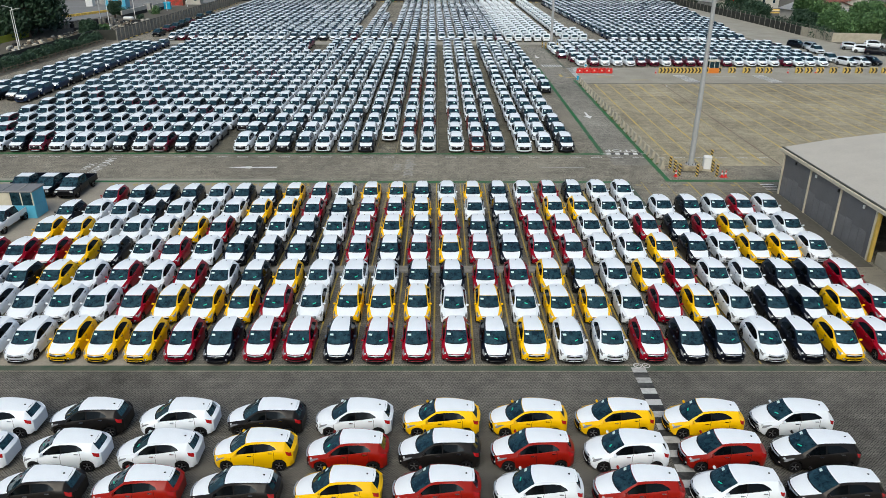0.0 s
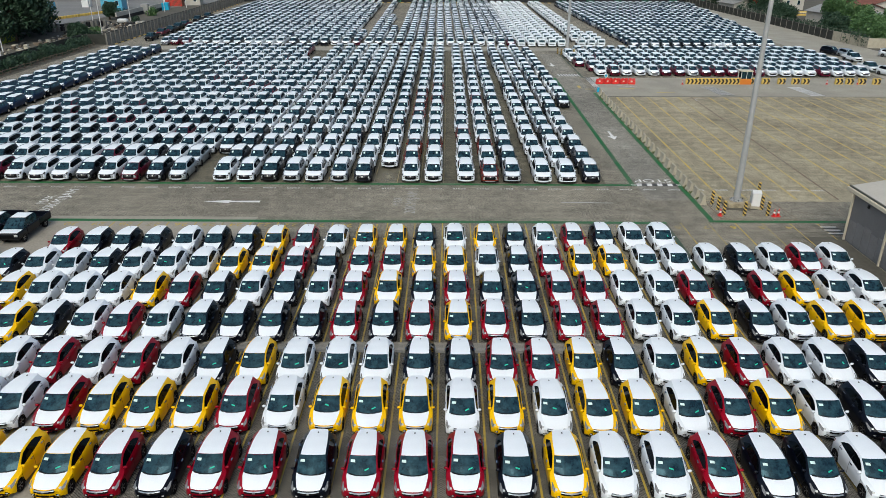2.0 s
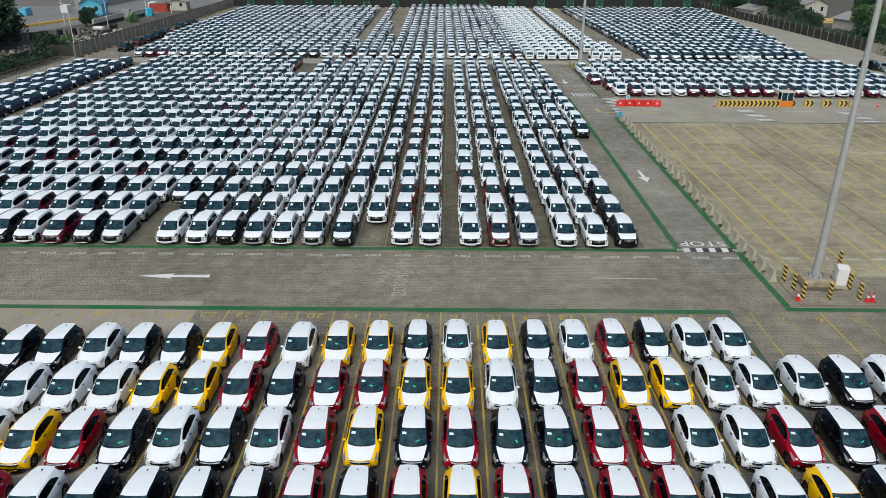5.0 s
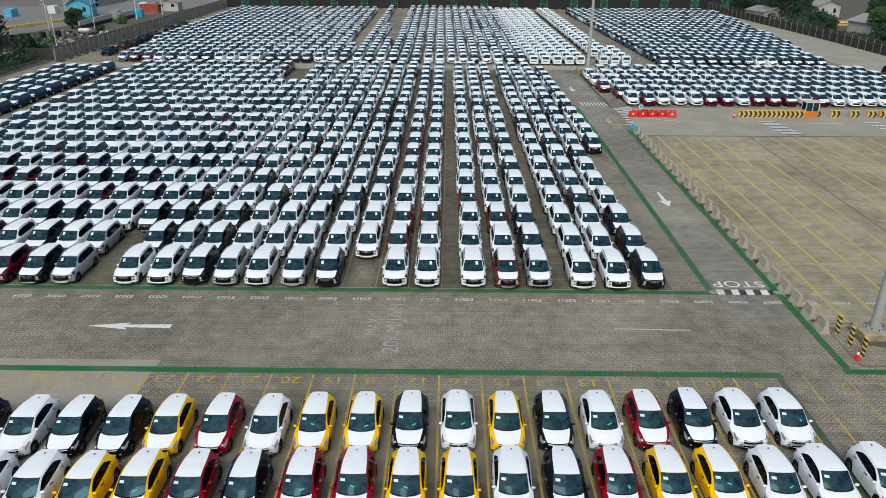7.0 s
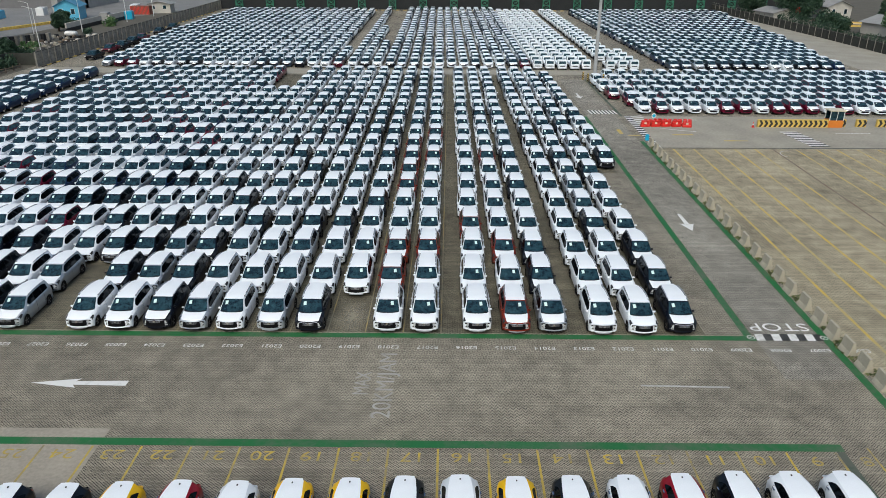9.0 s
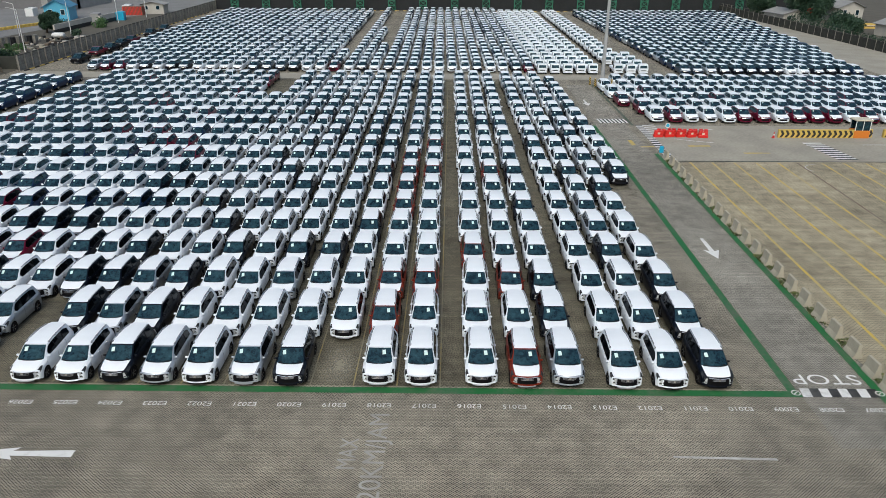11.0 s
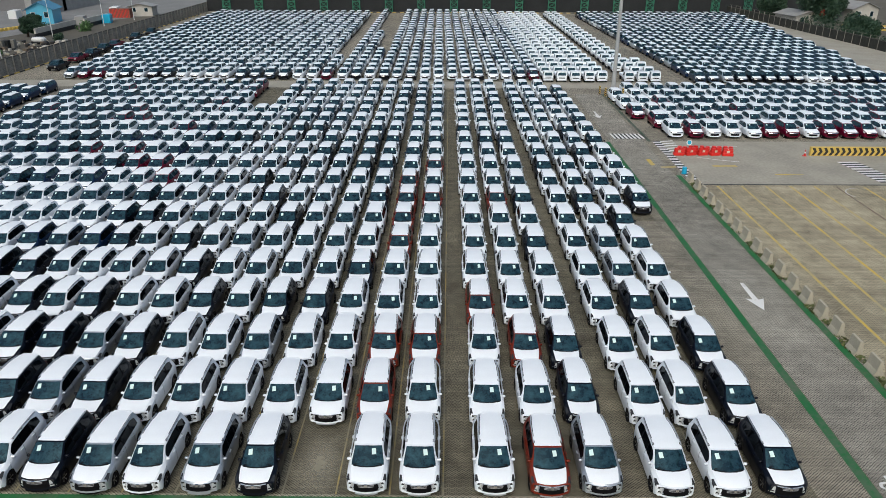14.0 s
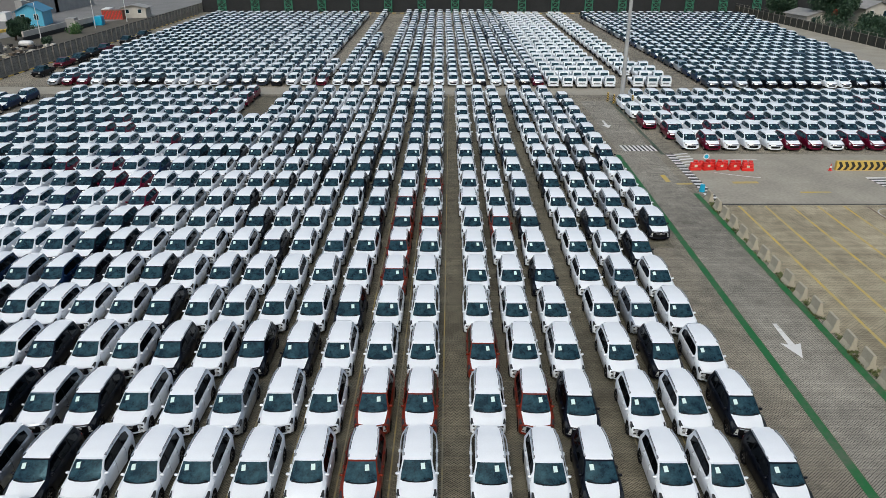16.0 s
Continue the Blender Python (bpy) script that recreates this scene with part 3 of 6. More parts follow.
# curved tyre scrub and old arrows in the lane and the lot
mk = Build()
for k in range(14):
    a0, a1 = k / 14 * 2.2, (k + 1) / 14 * 2.2
    stripe(mk, 44.6 - 1.6 * math.sin(a0), 41.5 + 1.6 * math.cos(a0), 44.6 - 1.6 * math.sin(a1), 41.5 + 1.6 * math.cos(a1), 0.12, "faint", 0.02)
for x, y, w, d in ((33.0, 50.0, 2.6, 0.7), (38.5, 47.2, 3.0, 0.5), (26.4, 50.4, 0.5, 2.4), (27.3, 49.6, 1.6, 0.5)):
    mk.quad((x, y, 0.016), (x + w, y + 0.1, 0.016), (x + w, y + d, 0.016), (x, y + d - 0.1, 0.016), "bayfaint")
for k in range(6):
    stripe(mk, 37.3, -12.9 + 0.36 * k, 38.7, -12.9 + 0.36 * k, 0.2, "white" if k % 2 else "black", 0.02)
thing("worn_marks", mk, "old worn yellow and white paint marks", "line marking", kind="structure")

mk = Build()
stripe(mk, 42.4, -4, 42.9, 43.5, 0.2, "rust", 0.018)
stripe(mk, 29.5, 44.0, 140, 44.9, 0.3, "black", 0.014)
stripe(mk, 29.35, -4.2, 29.35, -9.2, 0.12, "rust", 0.018)
stripe(mk, 29.29, -9.26, 36.2, -9.26, 0.12, "rust", 0.018)
stripe(mk, 36.2, -9.1, 35.6, -4.2, 0.12, "rust", 0.018)
stripe(mk, 29.5, -4.2, 35.6, -4.2, 0.12, "rust", 0.018)
thing("drain_line", mk, "rusty drain line across the lot", "drain", kind="structure")

# covered drain through the hatchback block
b = Build()
b.box(-26, -32.06, -0.02, 36, -30.9, 0.006, "hazb")
drain = thing("drain_channel", b, "row of concrete drain cover slabs", "drain", kind="structure")
slab_mesh = Build().box(-0.6, -0.36, 0, 0.6, 0.36, 0.03, "drainslab", 0.012).mesh("cover_slab")
edge_mesh = Build().box(-0.6, -0.1, 0, 0.6, 0.1, 0.028, "drainslab", 0.01).mesh("edge_slab")
for k in range(50):
    part("cover_slab", slab_mesh, drain, at=pose(-25.2 + 1.23 * k, -31.48, 0.006))
    for y in (-30.99, -31.97):
        part("edge_slab", edge_mesh, drain, at=pose(-25.2 + 1.23 * k, y, 0.006))


# ---- cars ----
def curve(pairs):
    xs, ys = [p[0] for p in pairs], [p[1] for p in pairs]
    return lambda y: float(np.interp(y, xs, ys))


HATCH = dict(
    tailh=curve([(3.3, 0.11), (3.58, 0.2), (3.9, 0.2)]), glz=curve([(0.95, 0.3), (1.1, 0.76), (1.34, 0.93), (2.5, 0.96), (2.8, 0.84), (3.04, 0.4), (3.14, 0.1)]), seams=(0.98, 2.02, 2.98), L=3.9, axles=(0.74, 3.17), r=0.3, arch=0.35, sill=0.2, hood0=0.05, cowl=0.80, wtop=1.58, roof0=1.60, rear0=3.5, rear1=3.74,
    w=curve([(0, 0.63), (0.06, 0.73), (0.18, 0.805), (0.45, 0.86), (0.9, 0.88), (2.9, 0.875), (3.5, 0.825), (3.78, 0.745), (3.9, 0.63)]),
    belt=curve([(0, 0.60), (0.16, 0.69), (0.6, 0.85), (1.0, 0.95), (2.2, 1.05), (3.1, 1.18), (3.58, 1.08), (3.9, 0.92)]),
    topw=curve([(0, 0.5), (0.16, 0.61), (0.6, 0.72), (0.8, 0.73), (1.58, 0.655), (2.6, 0.615), (3.5, 0.505), (3.74, 0.55), (3.9, 0.5)]),
    topz=curve([(0, 0.64), (0.06, 0.70), (0.16, 0.755), (0.45, 0.87), (0.7, 0.94), (0.8, 0.96), (1.2, 1.22), (1.58, 1.435), (1.9, 1.482),
                (2.4, 1.485), (2.9, 1.46), (3.5, 1.385), (3.6, 1.22), (3.74, 1.02), (3.86, 0.95), (3.9, 0.9)]),
    bow_low=curve([(0, 0.27), (0.39, 0.0), (3.5, 0.0), (3.9, -0.14)]),
    bow_top=curve([(0, 0.3), (0.4, 0.31), (0.8, 0.31), (1.58, 0.16), (2.4, 0.0), (3.5, -0.10), (3.9, -0.14)]),
    side=((0.95, 1.98), (2.06, 3.14)), lamp=(0.06, 0.38), tail=(3.58, 3.84),
    ys=(0, 0.06, 0.16, 0.3, 0.38, 0.6, 0.8, 0.95, 1.10, 1.34, 1.58, 1.60, 1.98, 2.06, 2.5, 2.8, 3.04, 3.14, 3.34, 3.5, 3.58, 3.66, 3.74, 3.84, 3.9))
MPV = dict(
    tailh=curve([(0, 0.11), (4.4, 0.11)]), glz=curve([(1.3, 0.78), (1.5, 0.92), (3.5, 0.93), (3.9, 0.7)]), seams=(1.02, 2.2, 3.16), few=(0, 0.06, 0.34, 0.82, 1.24, 1.3, 1.66, 1.76, 2.2, 3.1, 3.2, 3.9, 4.16, 4.36, 4.48),
    L=4.48, axles=(0.84, 3.61), r=0.33, arch=0.385, sill=0.24, hood0=0.05, cowl=0.82, wtop=1.66, roof0=1.76, rear0=4.16, rear1=4.36,
    w=curve([(0, 0.79), (0.06, 0.845), (0.2, 0.885), (0.5, 0.9), (1.0, 0.9), (3.6, 0.895), (4.1, 0.855), (4.36, 0.78), (4.48, 0.66)]),
    belt=curve([(0, 0.78), (0.14, 0.86), (0.6, 0.99), (1.1, 1.07), (2.2, 1.10), (3.4, 1.14), (4.16, 1.16), (4.48, 1.0)]),
    topw=curve([(0, 0.66), (0.14, 0.72), (0.6, 0.785), (0.94, 0.785), (1.66, 0.66), (2.1, 0.68), (3.0, 0.67), (3.7, 0.635), (4.16, 0.56), (4.36, 0.62), (4.48, 0.55)]),
    topz=curve([(0, 0.83), (0.06, 0.885), (0.14, 0.93), (0.5, 1.035), (0.7, 1.07), (0.82, 1.085), (1.3, 1.375), (1.66, 1.595), (2.1, 1.675),
                (2.7, 1.70), (3.4, 1.68), (4.16, 1.59), (4.36, 1.22), (4.44, 1.08), (4.48, 1.0)]),
    bow_low=curve([(0, 0.24), (0.45, 0.0), (4.2, 0.0), (4.48, -0.12)]),
    bow_top=curve([(0, 0.26), (0.5, 0.26), (0.94, 0.24), (1.66, 0.11), (2.4, 0.0), (4.16, -0.06), (4.48, -0.12)]),
    side=((1.30, 2.16), (2.24, 3.1), (3.2, 3.9)), lamp=(0.06, 0.34), tail=(4.16, 4.44),
    ys=(0, 0.06, 0.14, 0.34, 0.55, 0.7, 0.82, 1.1, 1.3, 1.48, 1.66, 1.76, 2.16, 2.24, 2.7, 3.1, 3.2, 3.36, 3.61, 3.9, 4.16, 4.3, 4.36, 4.44, 4.48))


def shell(c, coarse=False):
    """Lofts the body of a car, front at y = 0, and sorts its faces into parts."""
    out = {}

    def put(tag, pts):
        out.setdefault(tag, []).append(pts)

    def bottom(y):
        z = c["sill"] if 0.12 < y < c["L"] - 0.1 else c["sill"] + 0.06
        for a in c["axles"]:
            d = abs(y - a)
            if d < c["arch"]:
                z = max(z, c["r"] + math.sqrt(c["arch"] ** 2 - d * d))
        return z

    ys = c["few"] if coarse else sorted(set(round(y, 3) for y in list(c["ys"]) + [a + d * c["arch"] for a in c["axles"] for d in (-1, -0.8, -0.4, 0, 0.4, 0.8, 1)]))

    def ring(y):
        w, zl, wt, zt = c["w"](y), c["belt"](y), c["topw"](y), c["topz"](y)
        zb = c["sill"] + 0.08 if coarse else bottom(y)
        edge = 0.03 if y <= c["cowl"] else 0.055
        ledge = 0.955 if y < 0.5 or y > c["L"] - 0.35 else 0.91
        mid = max(0.52 * zl + 0.06, zb + 0.05)
        pts = [(w * 0.93, y, zb), (w * 0.985, y, zb + 0.03), (w, y, mid), (w * 0.985, y, max(zl - c["tailh"](y), mid + 0.03)), (w * ledge, y, zl),
                (w * ledge + (wt - w * ledge) * c["glz"](y), y, zl + (zt - edge - zl) * c["glz"](y)),
                (wt, y, zt - edge), (wt * (0.87 if c["L"] < 4 and y > c["wtop"] else 0.92), y, zt - edge * 0.3), (wt * 0.45, y, zt), (0.0, y, zt + 0.012)]
        # bow the nose, the screens and the tail in plan
        low, high = c["bow_low"](y), c["bow_top"](y)
        return [(x, yy + (low if j < 4 else high) * (x / 0.85) ** 2, z) for j, (x, yy, z) in enumerate(pts)]

    rings = [ring(y) for y in ys]
    for k in range(len(ys) - 1):
        a, b, ym = rings[k], rings[k + 1], (ys[k] + ys[k + 1]) / 2
        for j in range(9):
            tag = "body"
            if j >= 6:
                if c["hood0"] < ym < c["cowl"]:
                    tag = "bonnet" if j >= 7 else "body"
                elif c["cowl"] < ym < c["wtop"]:
                    tag = "windscreen" if j >= 7 else "body"
                elif c["roof0"] < ym < c["rear0"]:
                    tag = "roof" if j >= 7 else "body"
                elif c["rear0"] < ym < c["rear1"]:
                    tag = "rear_window" if j >= 7 else "body"
            elif j == 4:
                if any(p < ym < q for p, q in c["side"]):
                    tag = "side_window"
                elif c["side"][0][0] < ym < c["side"][-1][1]:
                    tag = "trim"
            if j in (3, 4) and c["lamp"][0] < ym < c["lamp"][1]:
                tag = "headlight"
            if j == 3 and c["tail"][0] < ym < c["tail"][1]:
                tag = "taillight"
            if j == 0:
                tag = "trim"
            for s in (1, -1):
                q = [(s * p[0], p[1], p[2]) for p in (a[j], b[j], b[j + 1], a[j + 1])]
                if s < 0:
                    q.reverse()
                if tag in ("side_window", "headlight", "taillight"):
                    put(tag + ("_l" if s > 0 else "_r"), q)
                else:
                    put(tag, q)
    for k, flip in ((0, False), (len(ys) - 1, True)):
        r = rings[k]
        for j in range(9):
            q = [(-r[j][0], r[j][1], r[j][2]), r[j], r[j + 1], (-r[j + 1][0], r[j + 1][1], r[j + 1][2])]
            if j == 8:
                q = q[:3]
            if flip:
                q.reverse()
            put("body" if k else ("grille" if j in ((4, 5) if c["L"] < 4 else (3, 4, 5)) else "body"), q)
    # panel gaps down the flanks and door handles
    if not coarse:
        for y in c["seams"]:
            a, b = ring(y - 0.008), ring(y + 0.008)
            for j in (1, 2, 3):
                for sgn in (1, -1):
                    q = [(sgn * (p[0] + 0.004), p[1], p[2]) for p in (a[j], b[j], b[j + 1], a[j + 1])]
                    put("seam", q if sgn > 0 else q[::-1])
        for y in c["seams"][1:]:
            w, z = c["w"](y), c["belt"](y) - 0.13
            for sgn in (1, -1):
                out.setdefault("handle", []).extend(boxfaces(min(sgn * w * 0.97, sgn * (w + 0.025)), y - 0.26, z, max(sgn * w * 0.97, sgn * (w + 0.025)), y - 0.07, z + 0.035))
    # floor pan
    z = c["sill"] + 0.1
    put("trim", [(-0.6, 0.1, z), (-0.6, c["L"] - 0.1, z), (0.6, c["L"] - 0.1, z), (0.6, 0.1, z)])
    return out


def welded(name, groups, smooth=True):
    """One mesh from groups of (faces, material); corners that meet are shared."""
    verts, faces, idx, mats, seen = [], [], [], [], {}
    for fs, m in groups:
        if m not in mats:
            mats.append(m)
        s = mats.index(m)
        for f in fs:
            ids = []
            for p in f:
                key = (round(p[0], 4), round(p[1], 4), round(p[2], 4))
                if key not in seen:
                    seen[key] = len(verts)
                    verts.append(key)
                if seen[key] not in ids:
                    ids.append(seen[key])
            if len(ids) > 2:
                faces.append(ids)
                idx.append(s)
    me = mesh_of(name, verts, faces, mats, idx, smooth)
    if smooth:
        me.set_sharp_from_angle(angle=radians(36))
    return me


def boxfaces(x0, y0, z0, x1, y1, z1):
    v = [(x, y, z) for z in (z0, z1) for x, y in ((x0, y0), (x1, y0), (x1, y1), (x0, y1))]
    return [[v[k] for k in f] for f in ((3, 2, 1, 0), (4, 5, 6, 7), (0, 1, 5, 4), (1, 2, 6, 5), (2, 3, 7, 6), (3, 0, 4, 7))]


def strip(sx, ya, yb, xa, xb, wide, za, zb, tall):
    """A bar from (xa, ya, za) to (xb, yb, zb) on side sx of a car."""
    v = [(sx * (x + d), y, z + e) for x, y, z in ((xa, ya, za), (xb, yb, zb)) for d, e in ((0, 0), (wide, 0), (wide, tall), (0, tall))]
    return [[v[k] for k in f] for f in ((0, 4, 5, 1), (1, 5, 6, 2), (2, 6, 7, 3), (3, 7, 4, 0), (0, 1, 2, 3), (7, 6, 5, 4))]


def lens_box(x0, x1, y0, y1, z0, z1, lean=0.05, bow=0.27):
    """A tapered block that leans back, for bumpers and lamps."""
    n, out, cols = 4 if x1 - x0 > 0.3 else 1, [], []
    for k in range(n + 1):
        x = x0 + (x1 - x0) * k / n
        d = bow * (x / 0.85) ** 2
        cols.append([(x, y0 + d, z0), (x, y1 + d, z0), (x * 0.96, y1 + d, z1), (x * 0.96, y0 + lean + d, z1)])
    for a, b in zip(cols, cols[1:]):
        out += [[a[i], b[i], b[(i + 1) % 4], a[(i + 1) % 4]][::-1] for i in range(4)]
    return out + [cols[0][::-1][::-1], cols[-1][::-1]]


def wheel_mesh(r, width):
    b = Build()
    seg = 15
    prof = [(r * 0.62, -width * 0.30), (r * 0.93, -width * 0.5), (r, -width * 0.36), (r, width * 0.36), (r * 0.93, width * 0.5), (r * 0.62, width * 0.30)]
    v = [(x, rr * math.cos(2 * math.pi * k / seg), rr * math.sin(2 * math.pi * k / seg)) for rr, x in prof for k in range(seg)]
    f = [(i * seg + k, i * seg + (k + 1) % seg, (i + 1) * seg + (k + 1) % seg, (i + 1) * seg + k) for i in range(5) for k in range(seg)]
    b.add(v, f, "tyre")
    o, n = len(b.v), seg
    for s, ring0 in ((1, 5), (-1, 0)):
        inner = len(b.v)
        b.v += [(s * width * 0.16, 0.16 * r * math.cos(2 * math.pi * k / seg), 0.16 * r * math.sin(2 * math.pi * k / seg)) for k in range(seg)]
        for k in range(seg):
            q = (ring0 * seg + k, ring0 * seg + (k + 1) % seg, inner + (k + 1) % seg, inner + k)
            b.f.append(q if s > 0 else q[::-1])
            b.i.append(b.slot("alloy" if k % 3 == 0 else "dark"))
        b.f.append(tuple(range(inner, inner + seg)))
        b.i.append(b.slot("alloy"))
    return b.mesh("wheel")


def mirror_mesh(m, s):
    b = Build()
    b.box(-0.095, -0.055, -0.055, 0.095, 0.065, 0.07, m, 0.045)
    return b.mesh("wing_mirror", True)


def on_screen(c, u, v, lift=0.008):
    """A point on the windscreen: u across (-1 to 1), v up it (0 to 1)."""
    y = c["cowl"] + (c["wtop"] - c["cowl"]) * v
    x = u * c["topw"](y) * 0.88
    return (x, y - 0.006 + c["bow_top"](y) * (x / 0.85) ** 2, c["topz"](y) + lift - 0.012 * abs(u) ** 1.5)


def tag_quad(c, u, v, w, h, turn=0.0):
    out = []
    for a, b in ((-1, -1), (1, -1), (1, 1), (-1, 1)):
        ca, sa = math.cos(turn), math.sin(turn)
        out.append(on_screen(c, u + (a * w * ca - b * h * sa), v + (a * w * sa + b * h * ca) * 0.75, 0.014))
    return [out]


PART_MESH = {}


def car_parts(kind, col, film=True, tag="w", face="a", rear=True):
    """The meshes of one make of car in one colour, made once."""
    key = (kind, col, film, tag, face, rear)
    if key in PART_MESH:
        return PART_MESH[key]
    c = HATCH if kind == "hatch" else MPV
    s = shell(c)
    cover = "film" if film else col
    L = c["L"]
    body = [(s["body"], col), (s["trim"], "dark"), (s["seam"], "seam"), (s["handle"], "chrome" if kind == "hatch" else col)]
    if kind == "hatch":
        # lower bumper mouth, fog recesses and lamps, antenna foot, tail spoiler, cowl, wipers, plinth of the bumper
        body.append((lens_box(-0.42, 0.42, -0.025, 0.04, 0.27, 0.38, 0.01), "dark"))
        body.append((lens_box(-0.40, 0.40, -0.035, 0.0, 0.315, 0.33, 0.01), col))
        for sx in (-1, 1):
            body.append((lens_box(min(sx * 0.5, sx * 0.66), max(sx * 0.5, sx * 0.66), -0.01, 0.12, 0.33, 0.42, 0.01), "dark"))
            body.append((lens_box(min(sx * 0.53, sx * 0.61), max(sx * 0.53, sx * 0.61), -0.02, 0.1, 0.355, 0.4, 0.01), "lamp"))
            body.append((lens_box(min(sx * 0.34, sx * 0.58), max(sx * 0.34, sx * 0.58), 0.85, 0.875, 0.985, 1.0, 0.01, 0.33), "dark"))
        body.append((lens_box(-0.56, 0.56, -0.045, 0.04, 0.2, 0.245, 0.01), "dark"))
        body.append((boxfaces(-0.025, 3.2, 1.4, 0.025, 3.27, 1.465), "dark"))
        body.append((lens_box(-0.4, 0.4, 3.46, 3.6, 1.345, 1.378, 0.02, -0.14), cover))
        body.append((lens_box(-0.6, 0.6, 0.76, 0.85, 0.94, 0.98, 0.02, 0.33), "dark"))
        grille = [(s["grille"], "dark"), (lens_box(-0.46, 0.46, -0.03, 0.1, 0.55, 0.685, 0.07), "dark"), (lens_box(-0.47, 0.47, -0.042, 0.02, 0.655, 0.67, 0.01), "S"),
                  (lens_box(-0.06, 0.06, -0.055, 0.0, 0.575, 0.64, 0.01), "chrome")]
    else:
        body.append((lens_box(-0.58, 0.58, -0.034, 0.05, 0.43, 0.62, 0.01), "dark"))
        body.append((lens_box(-0.7, 0.7, -0.05, 0.05, 0.345, 0.43, 0.02), col))
        body.append((lens_box(-0.5, 0.5, -0.056, 0.05, 0.27, 0.34, 0.01), "S" if face == "a" else "dark"))
        for sx in (-1, 1):
            body.append((lens_box(min(sx * 0.59, sx * 0.83), max(sx * 0.59, sx * 0.83), -0.015, 0.2, 0.44, 0.73, 0.04), "lamp"))
            body.append((lens_box(min(sx * 0.63, sx * 0.74), max(sx * 0.63, sx * 0.74), -0.012, 0.2, 0.5, 0.58, 0.02), "lampdark"))
            # roof rail on its feet along the tapering roof, and the dark ditch beside it
            for ya, yb in ((1.95, 2.6), (2.6, 3.3), (3.3, 4.0)):
                xa, xb, za, zb = c["topw"](ya) * 0.93, c["topw"](yb) * 0.93, c["topz"](ya), c["topz"](yb)
                body.append((strip(sx, ya, yb, xa, xb, 0.035, za - 0.01, zb - 0.01, 0.035), "S"))
                body.append((strip(sx, ya, yb, xa - 0.045, xb - 0.045, 0.028, za - 0.04, zb - 0.04, 0.032), "seam"))
                body.append((boxfaces(min(sx * xa, sx * (xa + 0.035)), ya, za - 0.09, max(sx * xa, sx * (xa + 0.035)), ya + 0.08, za), "dark"))
            body.append((lens_box(min(sx * 0.30, sx * 0.6), max(sx * 0.30, sx * 0.6), 0.89, 0.915, 1.125, 1.14, 0.01, 0.25), "dark"))
        body.append((lens_box(-0.66, 0.66, 0.78, 0.87, 1.065, 1.107, 0.02, 0.25), "dark"))
        body.append((lens_box(-0.42, 0.42, 4.1, 4.26, 1.572, 1.6, 0.01, -0.12), cover))
        grille = [(s["grille"], "lampdark"), (lens_box(-0.54, 0.54, -0.025, 0.1, 0.62, 0.85, 0.07), "dark"), (lens_box(-0.56, 0.56, -0.04, 0.03, 0.825, 0.838, 0.02), "S"),
                  (lens_box(-0.36, 0.36, -0.04, 0.0, 0.752, 0.762, 0.01), "lampmid"), (lens_box(-0.34, 0.34, -0.04, 0.0, 0.68, 0.69, 0.01), "lampmid"), (lens_box(-0.07, 0.07, -0.07, 0.0, 0.71, 0.84, 0.03), "chrome")]
        # chrome brackets either side of the mouth
        for sx in (-1, 1):
            grille.append((lens_box(min(sx * 0.54, sx * 0.60), max(sx * 0.54, sx * 0.60), -0.035, 0.06, 0.46, 0.74, 0.04), "S" if face == "a" else col))
    if kind == "mpv" or not rear:
        body += [(s["rear_window"], "glass"), (s["taillight_l"], "tail"), (s["taillight_r"], "tail")]
    screen = [(s["windscreen"], "glass")]
    paper, slip = [], []
    if kind == "hatch":
        paper = [(tag_quad(c, -0.72, 0.70, 0.17, 0.1, 0.05), "paper")]
        if tag == "g1":
            slip.append((tag_quad(c, 0.38, 0.3, 0.17, 0.045, 0.35), "greentag"))
        elif tag == "g2":
            slip.append((tag_quad(c, 0.02, 0.42, 0.16, 0.05, -0.3), "greentag"))
        elif tag == "g3":
            slip.append((tag_quad(c, 0.5, 0.35, 0.06, 0.12, 0.5), "greentag"))
    else:
        u = 0.42 if tag == "r" else -0.62
        paper = [(tag_quad(c, u, 0.72, 0.15, 0.19, 0.05 if tag == "r" else 0.2), "paper")]
    res = dict(body=welded("body", body), bonnet=welded("bonnet", [(s["bonnet"], cover)]), roof=welded("roof", [(s["roof"], cover)]),
               windscreen=welded("windscreen", screen), rear_window=welded("rear_window", [(s["rear_window"], "glass")]),
               side_l=welded("side_window", [(s["side_window_l"], "glassdark")]), side_r=welded("side_window", [(s["side_window_r"], "glassdark")]),
               lamp_l=welded("headlight", [(s["headlight_l"], "lampdark" if kind == "mpv" else "lampmid")] + ([(lens_box(0.62, 0.70, 0.05, 0.16, 0.64, 0.70, 0.04, 0.29), "lamp")] if kind == "hatch" else [])), lamp_r=welded("headlight", [(s["headlight_r"], "lampdark" if kind == "mpv" else "lampmid")] + ([(lens_box(-0.70, -0.62, 0.05, 0.16, 0.64, 0.70, 0.04, 0.29), "lamp")] if kind == "hatch" else [])),
               tail_l=welded("taillight", [(s["taillight_l"], "tail")]), tail_r=welded("taillight", [(s["taillight_r"], "tail")]),
               grille=welded("grille", grille, False), paper=welded("paper_sheet", paper, False),
               mir_l=mirror_mesh(col, 1), mir_r=mirror_mesh(col, -1))
    if slip:
        res["slip"] = welded("paper_slip", slip, False)
    PART_MESH[key] = res
    return res


